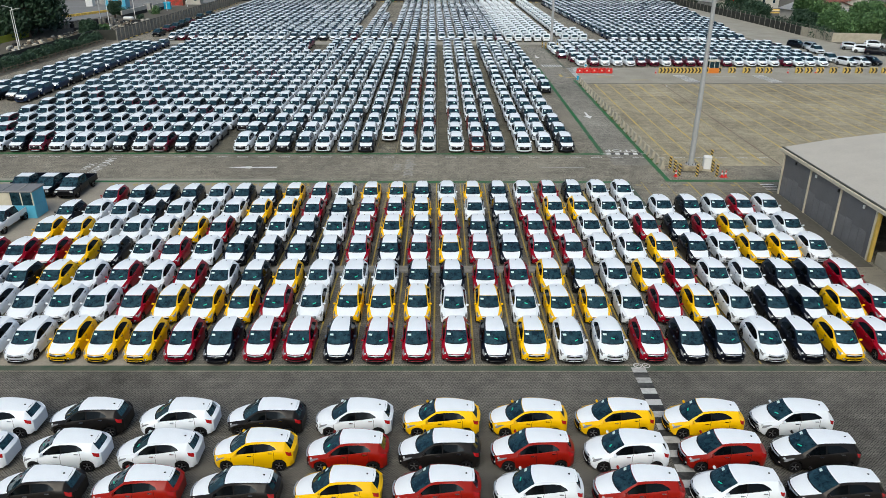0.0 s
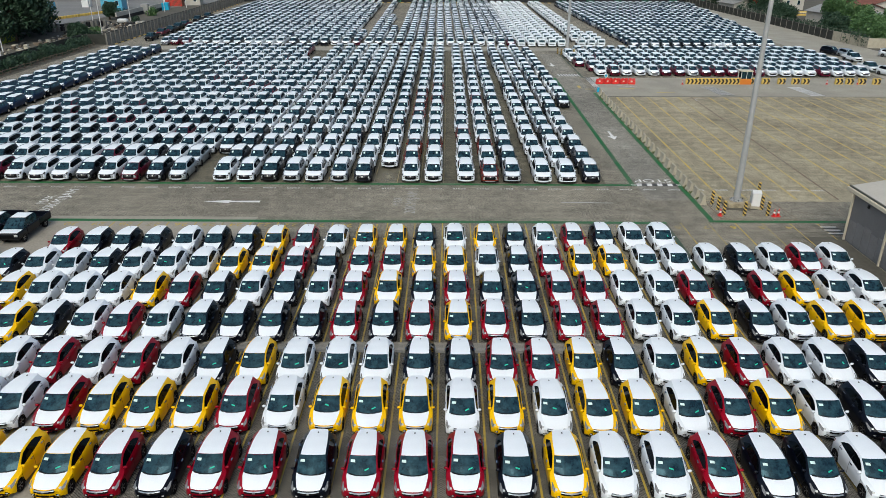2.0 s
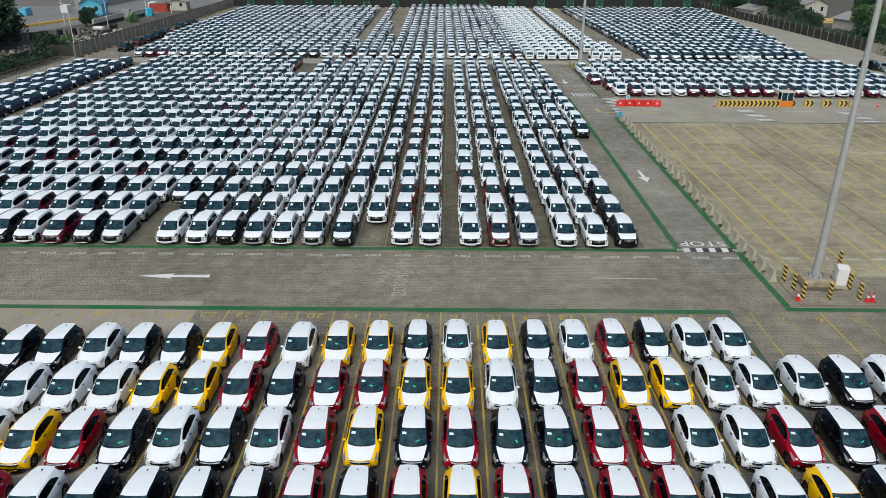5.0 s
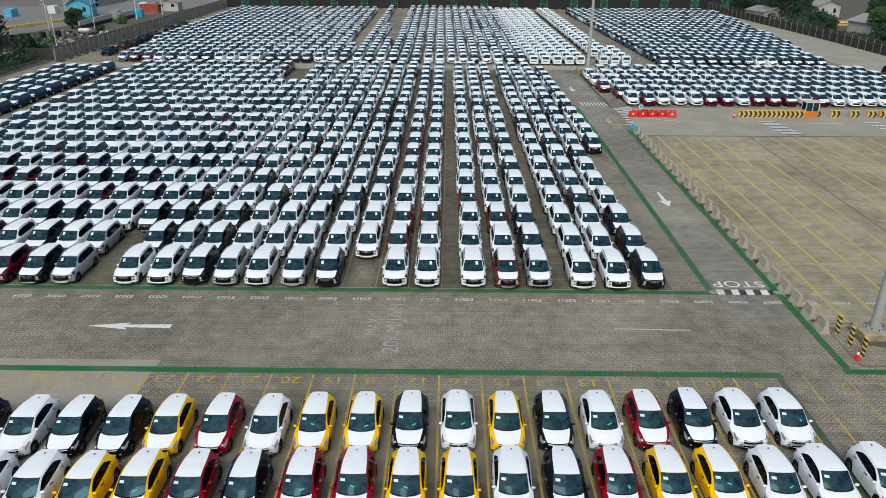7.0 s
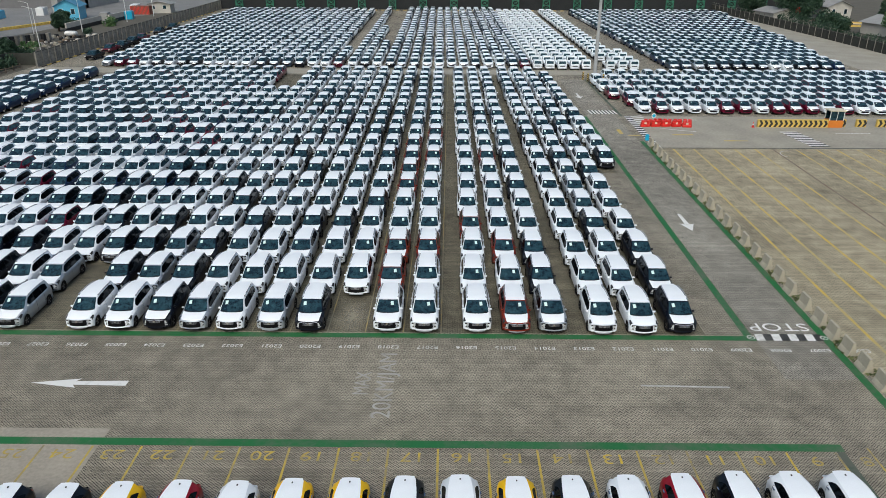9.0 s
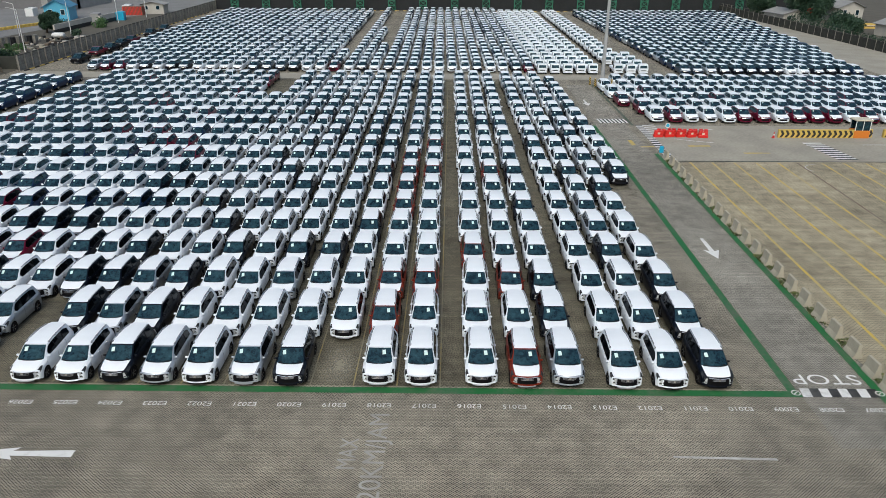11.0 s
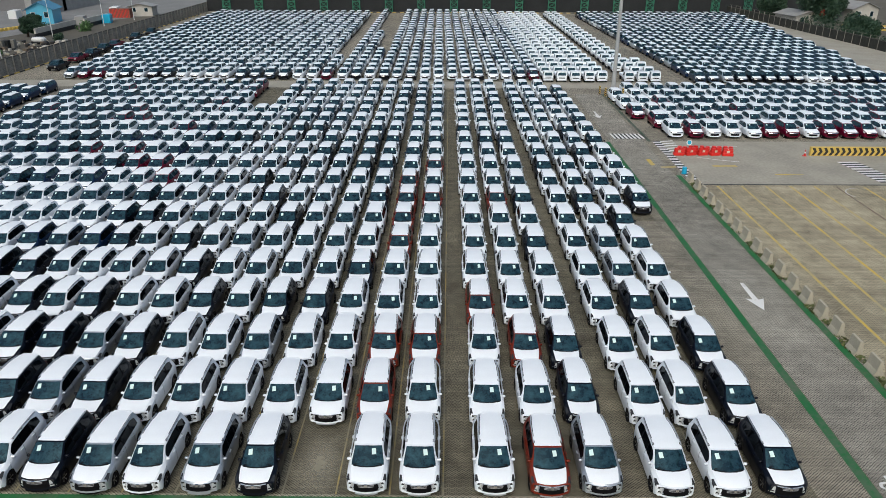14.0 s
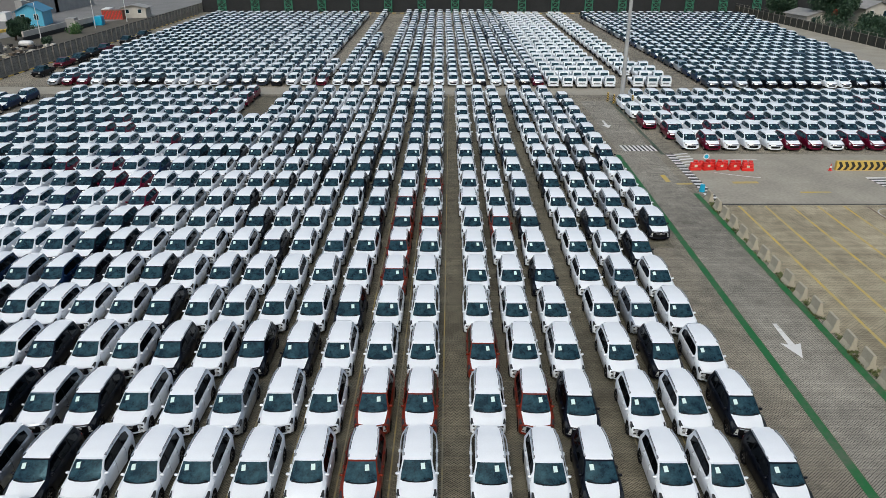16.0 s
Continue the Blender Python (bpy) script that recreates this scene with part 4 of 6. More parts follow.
WHEELS = {"hatch": wheel_mesh(0.3, 0.19), "mpv": wheel_mesh(0.33, 0.21)}
COLOUR_WORDS = {"W": "pearl white", "B": "blue-black", "K": "bronze-black", "Y": "bright yellow", "R": "crimson red", "O": "orange-red",
                "S": "silver", "G": "graphite grey", "M": "dark maroon", "N": "navy blue", "T": "copper orange"}
PROTO = {}


def make_car(kind, col, where, film=True, tag="w", face="a", full=True, group="", rear=True):
    key = (kind, col, film, tag, face, full, group, rear)
    if key in PROTO:
        return copy_thing(PROTO[key], where)
    p = car_parts(kind, col, film, tag, face, rear)
    c = HATCH if kind == "hatch" else MPV
    root = new("hatchback" if kind == "hatch" else "minivan", p["body"])
    word = COLOUR_WORDS[col]
    if kind == "hatch":
        lab = f"{word} small hatchback with white film on bonnet and roof"
    elif film:
        lab = f"{word} seven-seat minivan with white film on bonnet and roof"
    else:
        lab = f"{word} seven-seat minivan with bare {word} roof"
    tagged(root, lab, "car", group)
    if not full:
        root.data = joined_body(kind, col, p, c, key)
    names = [("bonnet", "bonnet", "white protective film" if film else ""), ("roof", "roof", "white protective film" if film else ""),
             ("windscreen", "windscreen", "dark tinted glass"), ("side_window", "side_l", ""), ("side_window", "side_r", ""), ("paper_sheet", "paper", "white delivery sheet")]
    if "slip" in p:
        names.append(("paper_slip", "slip", "green paper slip"))
    if full:
        names += [("grille", "grille", ""), ("headlight", "lamp_l", ""), ("headlight", "lamp_r", "")]
    if full and rear and kind == "hatch":
        names += [("rear_window", "rear_window", ""), ("taillight", "tail_l", "red lens"), ("taillight", "tail_r", "red lens")]
    for nm, k, lb in names:
        part(nm, p[k], root, lb)
    if full:
        for where_part, me in wheel_places(kind, c):
            part("wheel", me, root, "black tyre on alloy rim", at=where_part)
        for where_part, k in mirror_places(c):
            part("wing_mirror", p[k], root, at=where_part)
    PROTO[key] = root
    root.matrix_basis = where
    return root


JOINED = {}


def wheel_places(kind, c):
    ax = c["w"](c["axles"][0]) - 0.10
    return [(pose(s * ax, y, c["r"]), WHEELS[kind]) for y in c["axles"] for s in (1, -1)]


def mirror_places(c):
    mx = c["w"](c["cowl"]) - (0.03 if c["L"] > 4 else 0.005)
    return [(pose(s * mx, c["cowl"] + (0.52 if c["L"] > 4 else 0.4), c["belt"](1.2) + 0.05), k) for s, k in ((1, "mir_l"), (-1, "mir_r"))]


def joined_body(kind, col, p, c, key):
    """The body of a car further off, with its lamps, mirrors and wheels in the one mesh."""
    key = (kind, col, key[4])
    if key in JOINED:
        return JOINED[key]
    pieces = [(Matrix(), p[k]) for k in ("body", "grille", "lamp_l", "lamp_r")]
    pieces += wheel_places(kind, c) + [(m, p[k]) for m, k in mirror_places(c)]
    v, f, idx, mats, sm = [], [], [], [], []
    for m, me in pieces:
        o = len(v)
        v += [tuple(m @ q.co) for q in me.vertices]
        for q in me.polygons:
            ma = me.materials[q.material_index]
            if ma not in mats:
                mats.append(ma)
            f.append([o + k for k in q.vertices])
            idx.append(mats.index(ma))
            sm.append(q.use_smooth)
    out = bpy.data.meshes.new("body")
    out.from_pydata(v, [], f)
    for ma in mats:
        out.materials.append(ma)
    out.polygons.foreach_set("material_index", np.array(idx, dtype=np.int32))
    out.polygons.foreach_set("use_smooth", np.array(sm, dtype=bool))
    out.update()
    JOINED[key] = out
    return out


# ---- small hatchbacks: the near block ----
ROW_FRONT = (-17.72, -22.2, -26.7, -31.2, -36.05, -40.24, -44.78)
ROW_SKEW = (0.036, 0.03, 0.018, 0.018, 0.01, 0.0, 0.0)
ROWS = (  # first column, colours
    (0, "RBBBWBBYRWYYBWYBWRBWW"),
    (-1, "BWWBWWWYYRBRRYYWBRYYWWWBWRW"),
    (-1, "YYWWWYRBWBWRYBRBBRRWWRBRYWW"),
    (-2, "RRRYBWRWBBBBRBRYRBRRWWYBWYYW"),
    (-2, "RWBYWRWRWBYWWWBBRRYBWYRWWBBR"),
    (-2, "WYWWWWRYYYRWYYYWYWYYWRYWBBYR"),
    (-2, "RWYWWYYYRBRRBRRRBYWWRBBWBYRW"),
)
rng = random.Random(7)
TAGS = ("w", "w", "g1", "g2", "w", "g3", "g1")
for r, (c0, cols) in enumerate(ROWS):
    for k, ch in enumerate(cols):
        c = c0 + k
        x = 5.44 + 0.045 * r + (2.393 - 0.011 * r) * (c - 13)
        if c > 20 and r > 0:
            x += 0.35 * (1 - r / 8)
        m = pose(x + rng.uniform(-0.07, 0.07), ROW_FRONT[r] + ROW_SKEW[r] * (x - 5.4) + rng.uniform(-0.1, 0.1), 0, 0, 0, rng.uniform(-0.9, 0.9))
        make_car("hatch", ch, m, True, rng.choice(TAGS), group="hatchbacks in rows", rear=False)
SIDE = ((-50.53, 20.57, 4.42, "WYYYYWKWKW"), (-53.03, 20.6, 4.43, "KOWOKOYWWW"), (-55.62, 20.4, 4.41, "KWOWOYKOK"))
for y, x0, step, cols in SIDE:
    for k, ch in enumerate(cols):
        m = pose(x0 - step * k + rng.uniform(-0.08, 0.08), y + rng.uniform(-0.05, 0.05), 0, 0, 0, -90 + rng.uniform(-0.8, 0.8))
        make_car("hatch", ch, m, True, rng.choice(TAGS), group="hatchbacks parked crosswise")

# ---- minivans: the near block ----
ROWY = [0.15 + 4.95 * k for k in range(13)] + [0.15 + 4.95 * 12 + 4.72 * k for k in range(1, 7)]
MAIN_X = (-18.3, -15.93, -13.6, -11.2, -8.83, -6.36, -3.88, -1.5, 0.95, 3.3, 6.63, 9.1, 11.44, 14.6, 17.0, 19.5)
FAR_X = (-18.9, -16.4, -13.8, -11.4, -9.1, -6.8, -4.3, -2.0, 0.55, 2.85, 6.25, 8.6, 10.85, 13.9, 16.25, 18.6)  # the same columns at the far end
LEFT_X = tuple(-22.9 - 2.4 * k for k in range(13))
VAN_ROWS = ("WWBSWSBWWWWTSWWB", "BSBWWWWWTWWWBWWB", "BSBWWSWWTTWTBWWB", "BWWBWBBWWWTWWWBW", "WWBWWWWBWWWWWWSW", "WBWSWWWWTWWWBWSW",
            "WSWWBWSWTWWWWWWB", "WWWBWWWBTTWTBWBW", "SWBWWSWSTWWWSWWS", "WWWBWWBBWTWWSBWW")


LEFT_ROWS = ("SBMWBWWWMBWWW", "SWBWMWSWWBWMW", "WWBBWWWBWWSWM", "BWMWWWWBWNWWS", "WBBBWWMMWSWWB")


def van_colour(col, row, rn):
    if row < len(VAN_ROWS):
        return VAN_ROWS[row][col]
    return rn.choices("WWWWWSSBGB", k=1)[0]


vr = random.Random(21)
FAR = []  # minivans too far to pick apart: (x, y, colour)
for k, x in enumerate(MAIN_X):
    for r, y in enumerate(ROWY):
        if k == 7 and r == 0:
            continue
        ch = van_colour(k, r, vr)
        xx, yy = x + (FAR_X[k] - x) * y / 88 + vr.uniform(-0.08, 0.08), y + vr.uniform(-0.12, 0.12)
        if r < 13:
            make_car("mpv", ch, pose(xx, yy, 0, 0, 0, vr.uniform(-0.8, 0.8)), True, "r" if 6 < k < 12 else "l", "b" if ch in "B" or vr.random() < 0.3 else "a", r < 3, "minivans in rows")
        else:
            FAR.append((xx, yy, ch))
for r in range(2, 15):
    ch = vr.choice("WBBSG")
    FAR.append((-20.65, ROWY[r], ch)) if r > 7 else make_car("mpv", ch, pose(-20.65, ROWY[r], 0), True, "l", "a", False, "minivans in rows")
for k, x in enumerate(LEFT_X):
    for r, y in enumerate(ROWY):
        if k == 0 and r > 14:
            continue
        ch = vr.choices("WWWWWSSBNM", k=1)[0]
        if r < len(LEFT_ROWS):
            ch = LEFT_ROWS[r][k]
        if k == 1 and r > 16:
            ch = "M"
        xx, yy = x + vr.uniform(-0.08, 0.08), y + vr.uniform(-0.12, 0.12)
        if r < 6:
            make_car("mpv", ch, pose(xx, yy, 0, 0, 0, vr.uniform(-0.8, 0.8)), True, "l", "a", False, "minivans in rows")
        else:
            FAR.append((xx, yy, ch))
# the outermost column begins half way down the block
for r in range(7, 18):
    ch = "BWWWBWBSWBB"[r - 7]
    if r < 10:
        make_car("mpv", ch, pose(21.75 - 0.016 * (ROWY[r] - 34) + vr.uniform(-0.06, 0.06), ROWY[r] + 0.3, 0), True, "l", "b" if ch == "B" else "a", r == 7, "minivans in rows")
    else:
        FAR.append((21.75 - 0.016 * (ROWY[r] - 34), ROWY[r] + 0.3, ch))


# ---- distant cars, joined ----
def low_car(scale=(1, 1, 1)):
    """The minivan's loft with few faces: (verts, faces, slots) with slots paint 0, film 1, glass 2, dark 3, lamp 4, chrome 5."""
    s = shell(MPV, True)
    slot = {"body": 0, "bonnet": 1, "roof": 1, "windscreen": 2, "rear_window": 2, "side_window_l": 2, "side_window_r": 2, "trim": 3, "grille": 3,
            "headlight_l": 4, "headlight_r": 4, "taillight_l": 0, "taillight_r": 0}
    groups = [(f, slot[k]) for k, f in s.items()]
    groups.append((lens_box(-0.5, 0.5, -0.03, 0.05, 0.42, 0.62, 0.01), 3))
    groups.append((lens_box(-0.58, 0.58, -0.045, 0.0, 0.76, 0.80, 0.02), 5))
    groups.append((lens_box(-0.6, 0.6, -0.05, 0.05, 0.28, 0.40, 0.02), 0))
    groups.append(([[on_screen(MPV, -0.62 + du, 0.74 + dv, 0.02) for du, dv in ((-0.12, -0.1), (0.12, -0.1), (0.12, 0.1), (-0.12, 0.1))]], 6))
    for sx in (1, -1):
        for y in MPV["axles"]:
            ring = [(sx * 0.885, y + 0.33 * math.cos(q * math.pi / 4), 0.33 + 0.33 * math.sin(q * math.pi / 4)) for q in range(8)]
            back = [(sx * 0.6, p[1], p[2]) for p in ring]
            hub = [(sx * 0.89, y + 0.21 * math.cos(q * math.pi / 3), 0.33 + 0.21 * math.sin(q * math.pi / 3)) for q in range(6)]
            groups.append(([hub], 5))
            groups.append(([ring] + [[ring[q], ring[(q + 1) % 8], back[(q + 1) % 8], back[q]] for q in range(8)], 3))
        groups.append((strip(sx, 1.95, 4.0, 0.63, 0.57, 0.03, 1.63, 1.59, 0.045), 5))
        groups.append((boxfaces(min(sx * 0.86, sx * 1.04), 1.28, 1.08, max(sx * 0.86, sx * 1.04), 1.36, 1.22), 0))
    seen, v, f, idx = {}, [], [], []
    for fs, sl in groups:
        for face in fs:
            ids = []
            for p in face:
                key = (round(p[0] * scale[0], 4), round(p[1] * scale[1], 4), round(p[2] * scale[2], 4))
                if key not in seen:
                    seen[key] = len(v)
                    v.append(key)
                if seen[key] not in ids:
                    ids.append(seen[key])
            if len(ids) > 2:
                f.append(ids)
                idx.append(sl)
    return np.array(v), f, np.array(idx)


STUFF_MATS = ["film", "glass", "dark", "lamp", "chrome", "paper", "W", "B", "G", "S", "M", "T", "R", "K", "N"]


def crowd(name, cars, shape, label, bare=0.0, seed=3):
    """Many alike distant cars in one mesh."""
    v0, f0, s0 = shape
    rn = random.Random(seed)
    V, F, S = [], [], []
    for x, y, ch in cars:
        a = radians(rn.uniform(-1, 1))
        k = rn.uniform(0.98, 1.02)
        ca, sa = math.cos(a) * k, math.sin(a) * k
        o = len(V) * len(v0)
        V.append(np.stack([x + v0[:, 0] * ca - v0[:, 1] * sa, y + v0[:, 0] * sa + v0[:, 1] * ca, v0[:, 2] * rn.uniform(0.98, 1.02)], 1))
        F += [tuple(o + q for q in f) for f in f0]
        p = STUFF_MATS.index(ch)
        cover = p if rn.random() < bare else 0
        S.append(np.array([p, cover, 1, 2, 3, 4, 5])[s0])
    me = mesh_of(name, np.concatenate(V), F, STUFF_MATS, np.concatenate(S), True)
    me.set_sharp_from_angle(angle=radians(36))
    ob = new(name, me)
    return tagged(ob, label, "cars", kind="stuff")


LOW_MESH = {}


def far_cars(name, cars, shape, kind_words, group, seed=3):
    """Distant cars, each an object of its own; those of one colour share a mesh."""
    v0, f0, s0 = shape
    rn = random.Random(seed)
    for x, y, ch in cars:
        key = (name, ch, id(v0))
        if key not in LOW_MESH:
            p = STUFF_MATS.index(ch)
            me = mesh_of(name, v0, f0, STUFF_MATS, np.array([p, 0, 1, 2, 3, 4, 5])[s0], True)
            me.set_sharp_from_angle(angle=radians(36))
            LOW_MESH[key] = me
        ob = new(name, LOW_MESH[key])
        ob.matrix_basis = pose(x, y, 0, 0, 0, rn.uniform(-1, 1)) @ Matrix.Diagonal((1, 1, rn.uniform(0.98, 1.02), 1))
        tagged(ob, f"{COLOUR_WORDS[ch]} {kind_words}", "car", group)


VAN_LOW = low_car()
SUV_LOW = low_car((1.04, 1.03, 1.04))
crowd("distant_minivans", FAR, VAN_LOW, "rows of new minivans with white film on their roofs")
br = random.Random(5)


def lean(y):
    """The columns of the far blocks run slightly askew."""
    return -0.012 * (y - 98)


dark = [(-58.3 - 2.42 * k + br.uniform(-0.1, 0.1), 41.5 + 4.85 * r + (1.6 if k else 0) + br.uniform(-0.2, 0.2), br.choice("NNNBN")) for k in range(4) for r in range(-3, 10) if r < (9 if k else 10)]
far_cars("sport_utility_car", dark, SUV_LOW, "sport utility car with white film, beside the boundary fence", "dark cars along the boundary", 5)
FARY = [98.6 + 4.82 * k for k in range(23)]
# columns of the far block: place of the front car, rows, colour of the front car
FAR_COLUMNS = [(-60.4 + 2.41 * k, 22, "SMMWBWBBWWWW"[k]) for k in range(12)] + [(-30.9 + 2.4 * k, 22, "GGGBWW"[k]) for k in range(6)]
FAR_COLUMNS += [(-16.4, 4, "M"), (-13.65, 23, "W"), (-11.35, 12, "B"), (-9.0, 6, "W")] + [(-6.55 + 2.32 * k, 23, "BSBWWWWBWWBM"[k]) for k in range(12)]
far = []
for k, (x, rows, front) in enumerate(FAR_COLUMNS):
    for r, y in enumerate(FARY[:rows]):
        ch = front if r == 0 else br.choices("WWWWSSBN" if x < -17 else "WWWSSBN", k=1)[0]
        far.append((x + lean(y) + br.uniform(-0.1, 0.1), y + br.uniform(-0.2, 0.2), ch))
for r in range(5, 22):
    far.append((-62.9 + lean(FARY[r]), FARY[r] + 1.0, br.choice("WSWN")))
crowd("far_block_cars", far, VAN_LOW, "far block of new cars in tight rows, white filmed roofs", seed=9)
right = []
EDGE = curve([(97, 77.5), (108, 79.0), (122, 82.0), (140, 83.5), (160, 85.5), (197, 90.0)])
FRONT = "GGSBBBBBWWBBBNNB"
for k in range(20):
    for r, y in enumerate(FARY[:22]):
        x = 46.6 + 2.36 * k - 0.032 * (y - 98)
        if x < EDGE(y):
            ch = FRONT[k % 16] if r == 0 else br.choices("BNNGGGSSSW", k=1)[0]
            right.append((x + br.uniform(-0.1, 0.1), y - 1.6 + br.uniform(-0.2, 0.2), ch))
crowd("far_dark_suvs", right, SUV_LOW, "far block of mostly dark sport utility cars", bare=0.05, seed=11)
mid = []
for k in range(21):
    x = 32.3 + 2.36 * k
    for r in range(6):
        ch = "WMWWWMMWMMMWMWWWWMWWW"[k] if r == 0 else br.choices("WWWWWMGS", k=1)[0]
        mid.append((x + br.uniform(-0.1, 0.1), 61.4 + 4.9 * r + br.uniform(-0.15, 0.15), ch))
mid += [(29.6, 81.5, "W"), (29.7, 76.5, "W"), (30.0, 71.0, "M"), (31.7, 66.0, "M")]
# minivans like those of the near block, drawn with few faces
far_cars("crossover_car", mid, VAN_LOW, "crossover car with white film, parked behind the chevron barriers", "cars behind the barriers", 13)


# ---- light trucks ----
def truck_parts():
    cab = Build()
    cab.box(-0.84, 0.0, 0.45, 0.84, 1.5, 1.2, "W", 0.08)
    v = [(-0.84, 0.02, 1.2), (0.84, 0.02, 1.2), (0.84, 1.5, 1.2), (-0.84, 1.5, 1.2), (-0.76, 0.22, 1.98), (0.76, 0.22, 1.98), (0.76, 1.45, 1.98), (-0.76, 1.45, 1.98)]
    cab.add(v, [(4, 5, 6, 7), (0, 1, 5, 4), (1, 2, 6, 5), (2, 3, 7, 6), (3, 0, 4, 7)], "W")
    cab.box(-0.5, -0.02, 0.75, 0.5, 0.02, 0.9, "dark")
    cab.box(-0.84, -0.03, 0.38, 0.84, 0.06, 0.55, "W", 0.02)
    for s in (-1, 1):
        cab.box(s * 0.72 - 0.1, -0.025, 0.6, s * 0.72 + 0.1, 0.01, 0.78, "lamp")
        cab.quad(*( [(s * 0.842, 0.35, 1.25), (s * 0.842, 1.2, 1.25), (s * 0.79, 1.15, 1.8), (s * 0.79, 0.42, 1.8)] if s > 0 else
                   [(s * 0.842, 1.2, 1.25), (s * 0.842, 0.35, 1.25), (s * 0.79, 0.42, 1.8), (s * 0.79, 1.15, 1.8)]), "glass")
    scr = Build()
    scr.quad((-0.66, 0.026, 1.26), (0.66, 0.026, 1.26), (0.6, 0.145, 1.76), (-0.6, 0.145, 1.76), "glass")
    chassis = Build()
    for s in (-1, 1):
        chassis.box(s * 0.38 - 0.05, 1.3, 0.55, s * 0.38 + 0.05, 4.5, 0.72, "dark")
    for y in (2.0, 2.9, 3.8, 4.4):
        chassis.box(-0.33, y, 0.58, 0.33, y + 0.1, 0.68, "dark")
    chassis.box(-0.82, 1.6, 0.74, 0.82, 4.5, 0.82, "W", 0.02)
    chassis.box(-0.82, 1.6, 0.82, 0.82, 1.66, 1.45, "W", 0.02)
    chassis.box(-0.82, 4.44, 0.82, 0.82, 4.5, 1.15, "W", 0.02)
    for s in (-1, 1):
        chassis.box(s * 0.79 - 0.03, 1.66, 0.82, s * 0.79 + 0.03, 4.44, 1.15, "W", 0.02)
    for y in (0.75, 3.5):
        for s in (-1, 1):
            chassis.rod((s * 0.62, y, 0.36), (s * 0.84, y, 0.36), 0.36, 0.36, "tyre", 10)
    return cab.mesh("cab"), scr.mesh("windscreen"), chassis.mesh("load_bed")


TRUCK = truck_parts()
tk = None
tr = random.Random(17)
n_truck = 0
for x in (21.2, 23.5, 25.8, 28.1, 30.3, 34.8, 36.95, 39.2):
    for r, y in enumerate(FARY[:22]):
        if x > 32 and r > 3 and x > 38:
            continue
        if x in (34.8,) and r in (1,):
            continue
        m = pose(x + lean(y) + tr.uniform(-0.06, 0.06), y - 1.2 + tr.uniform(-0.15, 0.15), 0)
        if tk is None:
            m = m @ Matrix.Diagonal((1, 1, 0.93, 1))
            tk = thing("light_truck", TRUCK[0], "white light truck with a low white load bed", "truck", "light trucks in rows", at=m)
            part("windscreen", TRUCK[1], tk, "dark tinted glass")
            part("load_bed", TRUCK[2], tk, "white dropside bed on a black chassis")
        else:
            copy_thing(tk, m)

# ---- lamp masts ----
for x, y, h, r in ((31.95, -5.6, 30, 0.3), (29.85, 87.2, 30, 0.33)):
    b = Build()
    n = 16
    levels = [(0.55 + (h - 0.55) * k / 6, r * (1 - 0.62 * k / 6)) for k in range(7)]
    b.add([(q * math.cos(2 * math.pi * j / n), q * math.sin(2 * math.pi * j / n), z) for z, q in levels for j in range(n)],
          [(i * n + j, i * n + (j + 1) % n, (i + 1) * n + (j + 1) % n, (i + 1) * n + j) for i in range(6) for j in range(n)], "steel")
    mast = thing("lamp_mast", b, "tall tapered galvanised steel floodlight mast", "lamp post", at=pose(x, y, 0), smooth=True)
    q = Build()
    q.box(-1.05, -0.9, 0, 1.05, 0.9, 0.5, "plinth", 0.05)
    part("base_block", q, mast, "weathered concrete plinth")
    q = Build()
    q.rod((0, 0, 0.5), (0, 0, 0.58), 0.62, 0.62, "steel", 12)
    for k in range(8):
        a = k * math.pi / 4
        q.rod((0.53 * math.cos(a), 0.53 * math.sin(a), 0.5), (0.53 * math.cos(a), 0.53 * math.sin(a), 0.68), 0.035, 0.035, "dark", 6)
    part("flange", q, mast, "bolted steel flange")
    q = Build()
    q.rod((0, 0, h - 0.3), (0, 0, h), 1.2, 1.2, "steel", 12)
    part("head_ring", q, mast)


def bollard(x, y, h=1.3):
    b = Build()
    seg, r = 12, 0.15
    rows, turns = 30, 2.0
    v, f, idx = [], [], []
    for i in range(rows + 1):
        for k in range(seg):
            a = 2 * math.pi * k / seg
            v.append((r * math.cos(a), r * math.sin(a), h * i / rows))
    ya, bl = [], []
    for i in range(rows):
        for k in range(seg):
            q = (i * seg + k, i * seg + (k + 1) % seg, (i + 1) * seg + (k + 1) % seg, (i + 1) * seg + k)
            ((ya if (k / seg + i / rows * turns) % 0.5 < 0.22 else bl)).append(q)
    b.add(v, ya, "hazy")
    b.f += bl
    b.i += [b.slot("hazb")] * len(bl)
    b.add([(r * math.cos(2 * math.pi * k / seg), r * math.sin(2 * math.pi * k / seg), h) for k in range(seg)], [tuple(range(seg))], "hazy")
    return b


bol = thing("bollard", bollard(0, 0), "steel bollard with yellow and black hazard stripes", "bollard", "bollards round the masts", at=pose(29.8, -5.35, 0))
for x, y in ((29.85, -6.85), (29.95, -8.15), (31.75, -8.3), (33.95, -6.7), (33.85, -8.3), (35.2, -2.7), (28.9, 85.0), (28.6, 86.6), (30.9, 84.9), (31.2, 86.2), (28.0, 88.0)):
    copy_thing(bol, pose(x, y, 0))
b = Build()
b.slab([(30.6, -6.9), (32.2, -7.1), (33.3, -6.9), (34.4, -6.3), (34.1, -4.7), (32.4, -4.3), (30.8, -4.6)], -0.02, 0.03, "soil")
thing("pavement_mast", b, "bare gravelly patch round the mast", "paving", kind="structure")
b = Build()
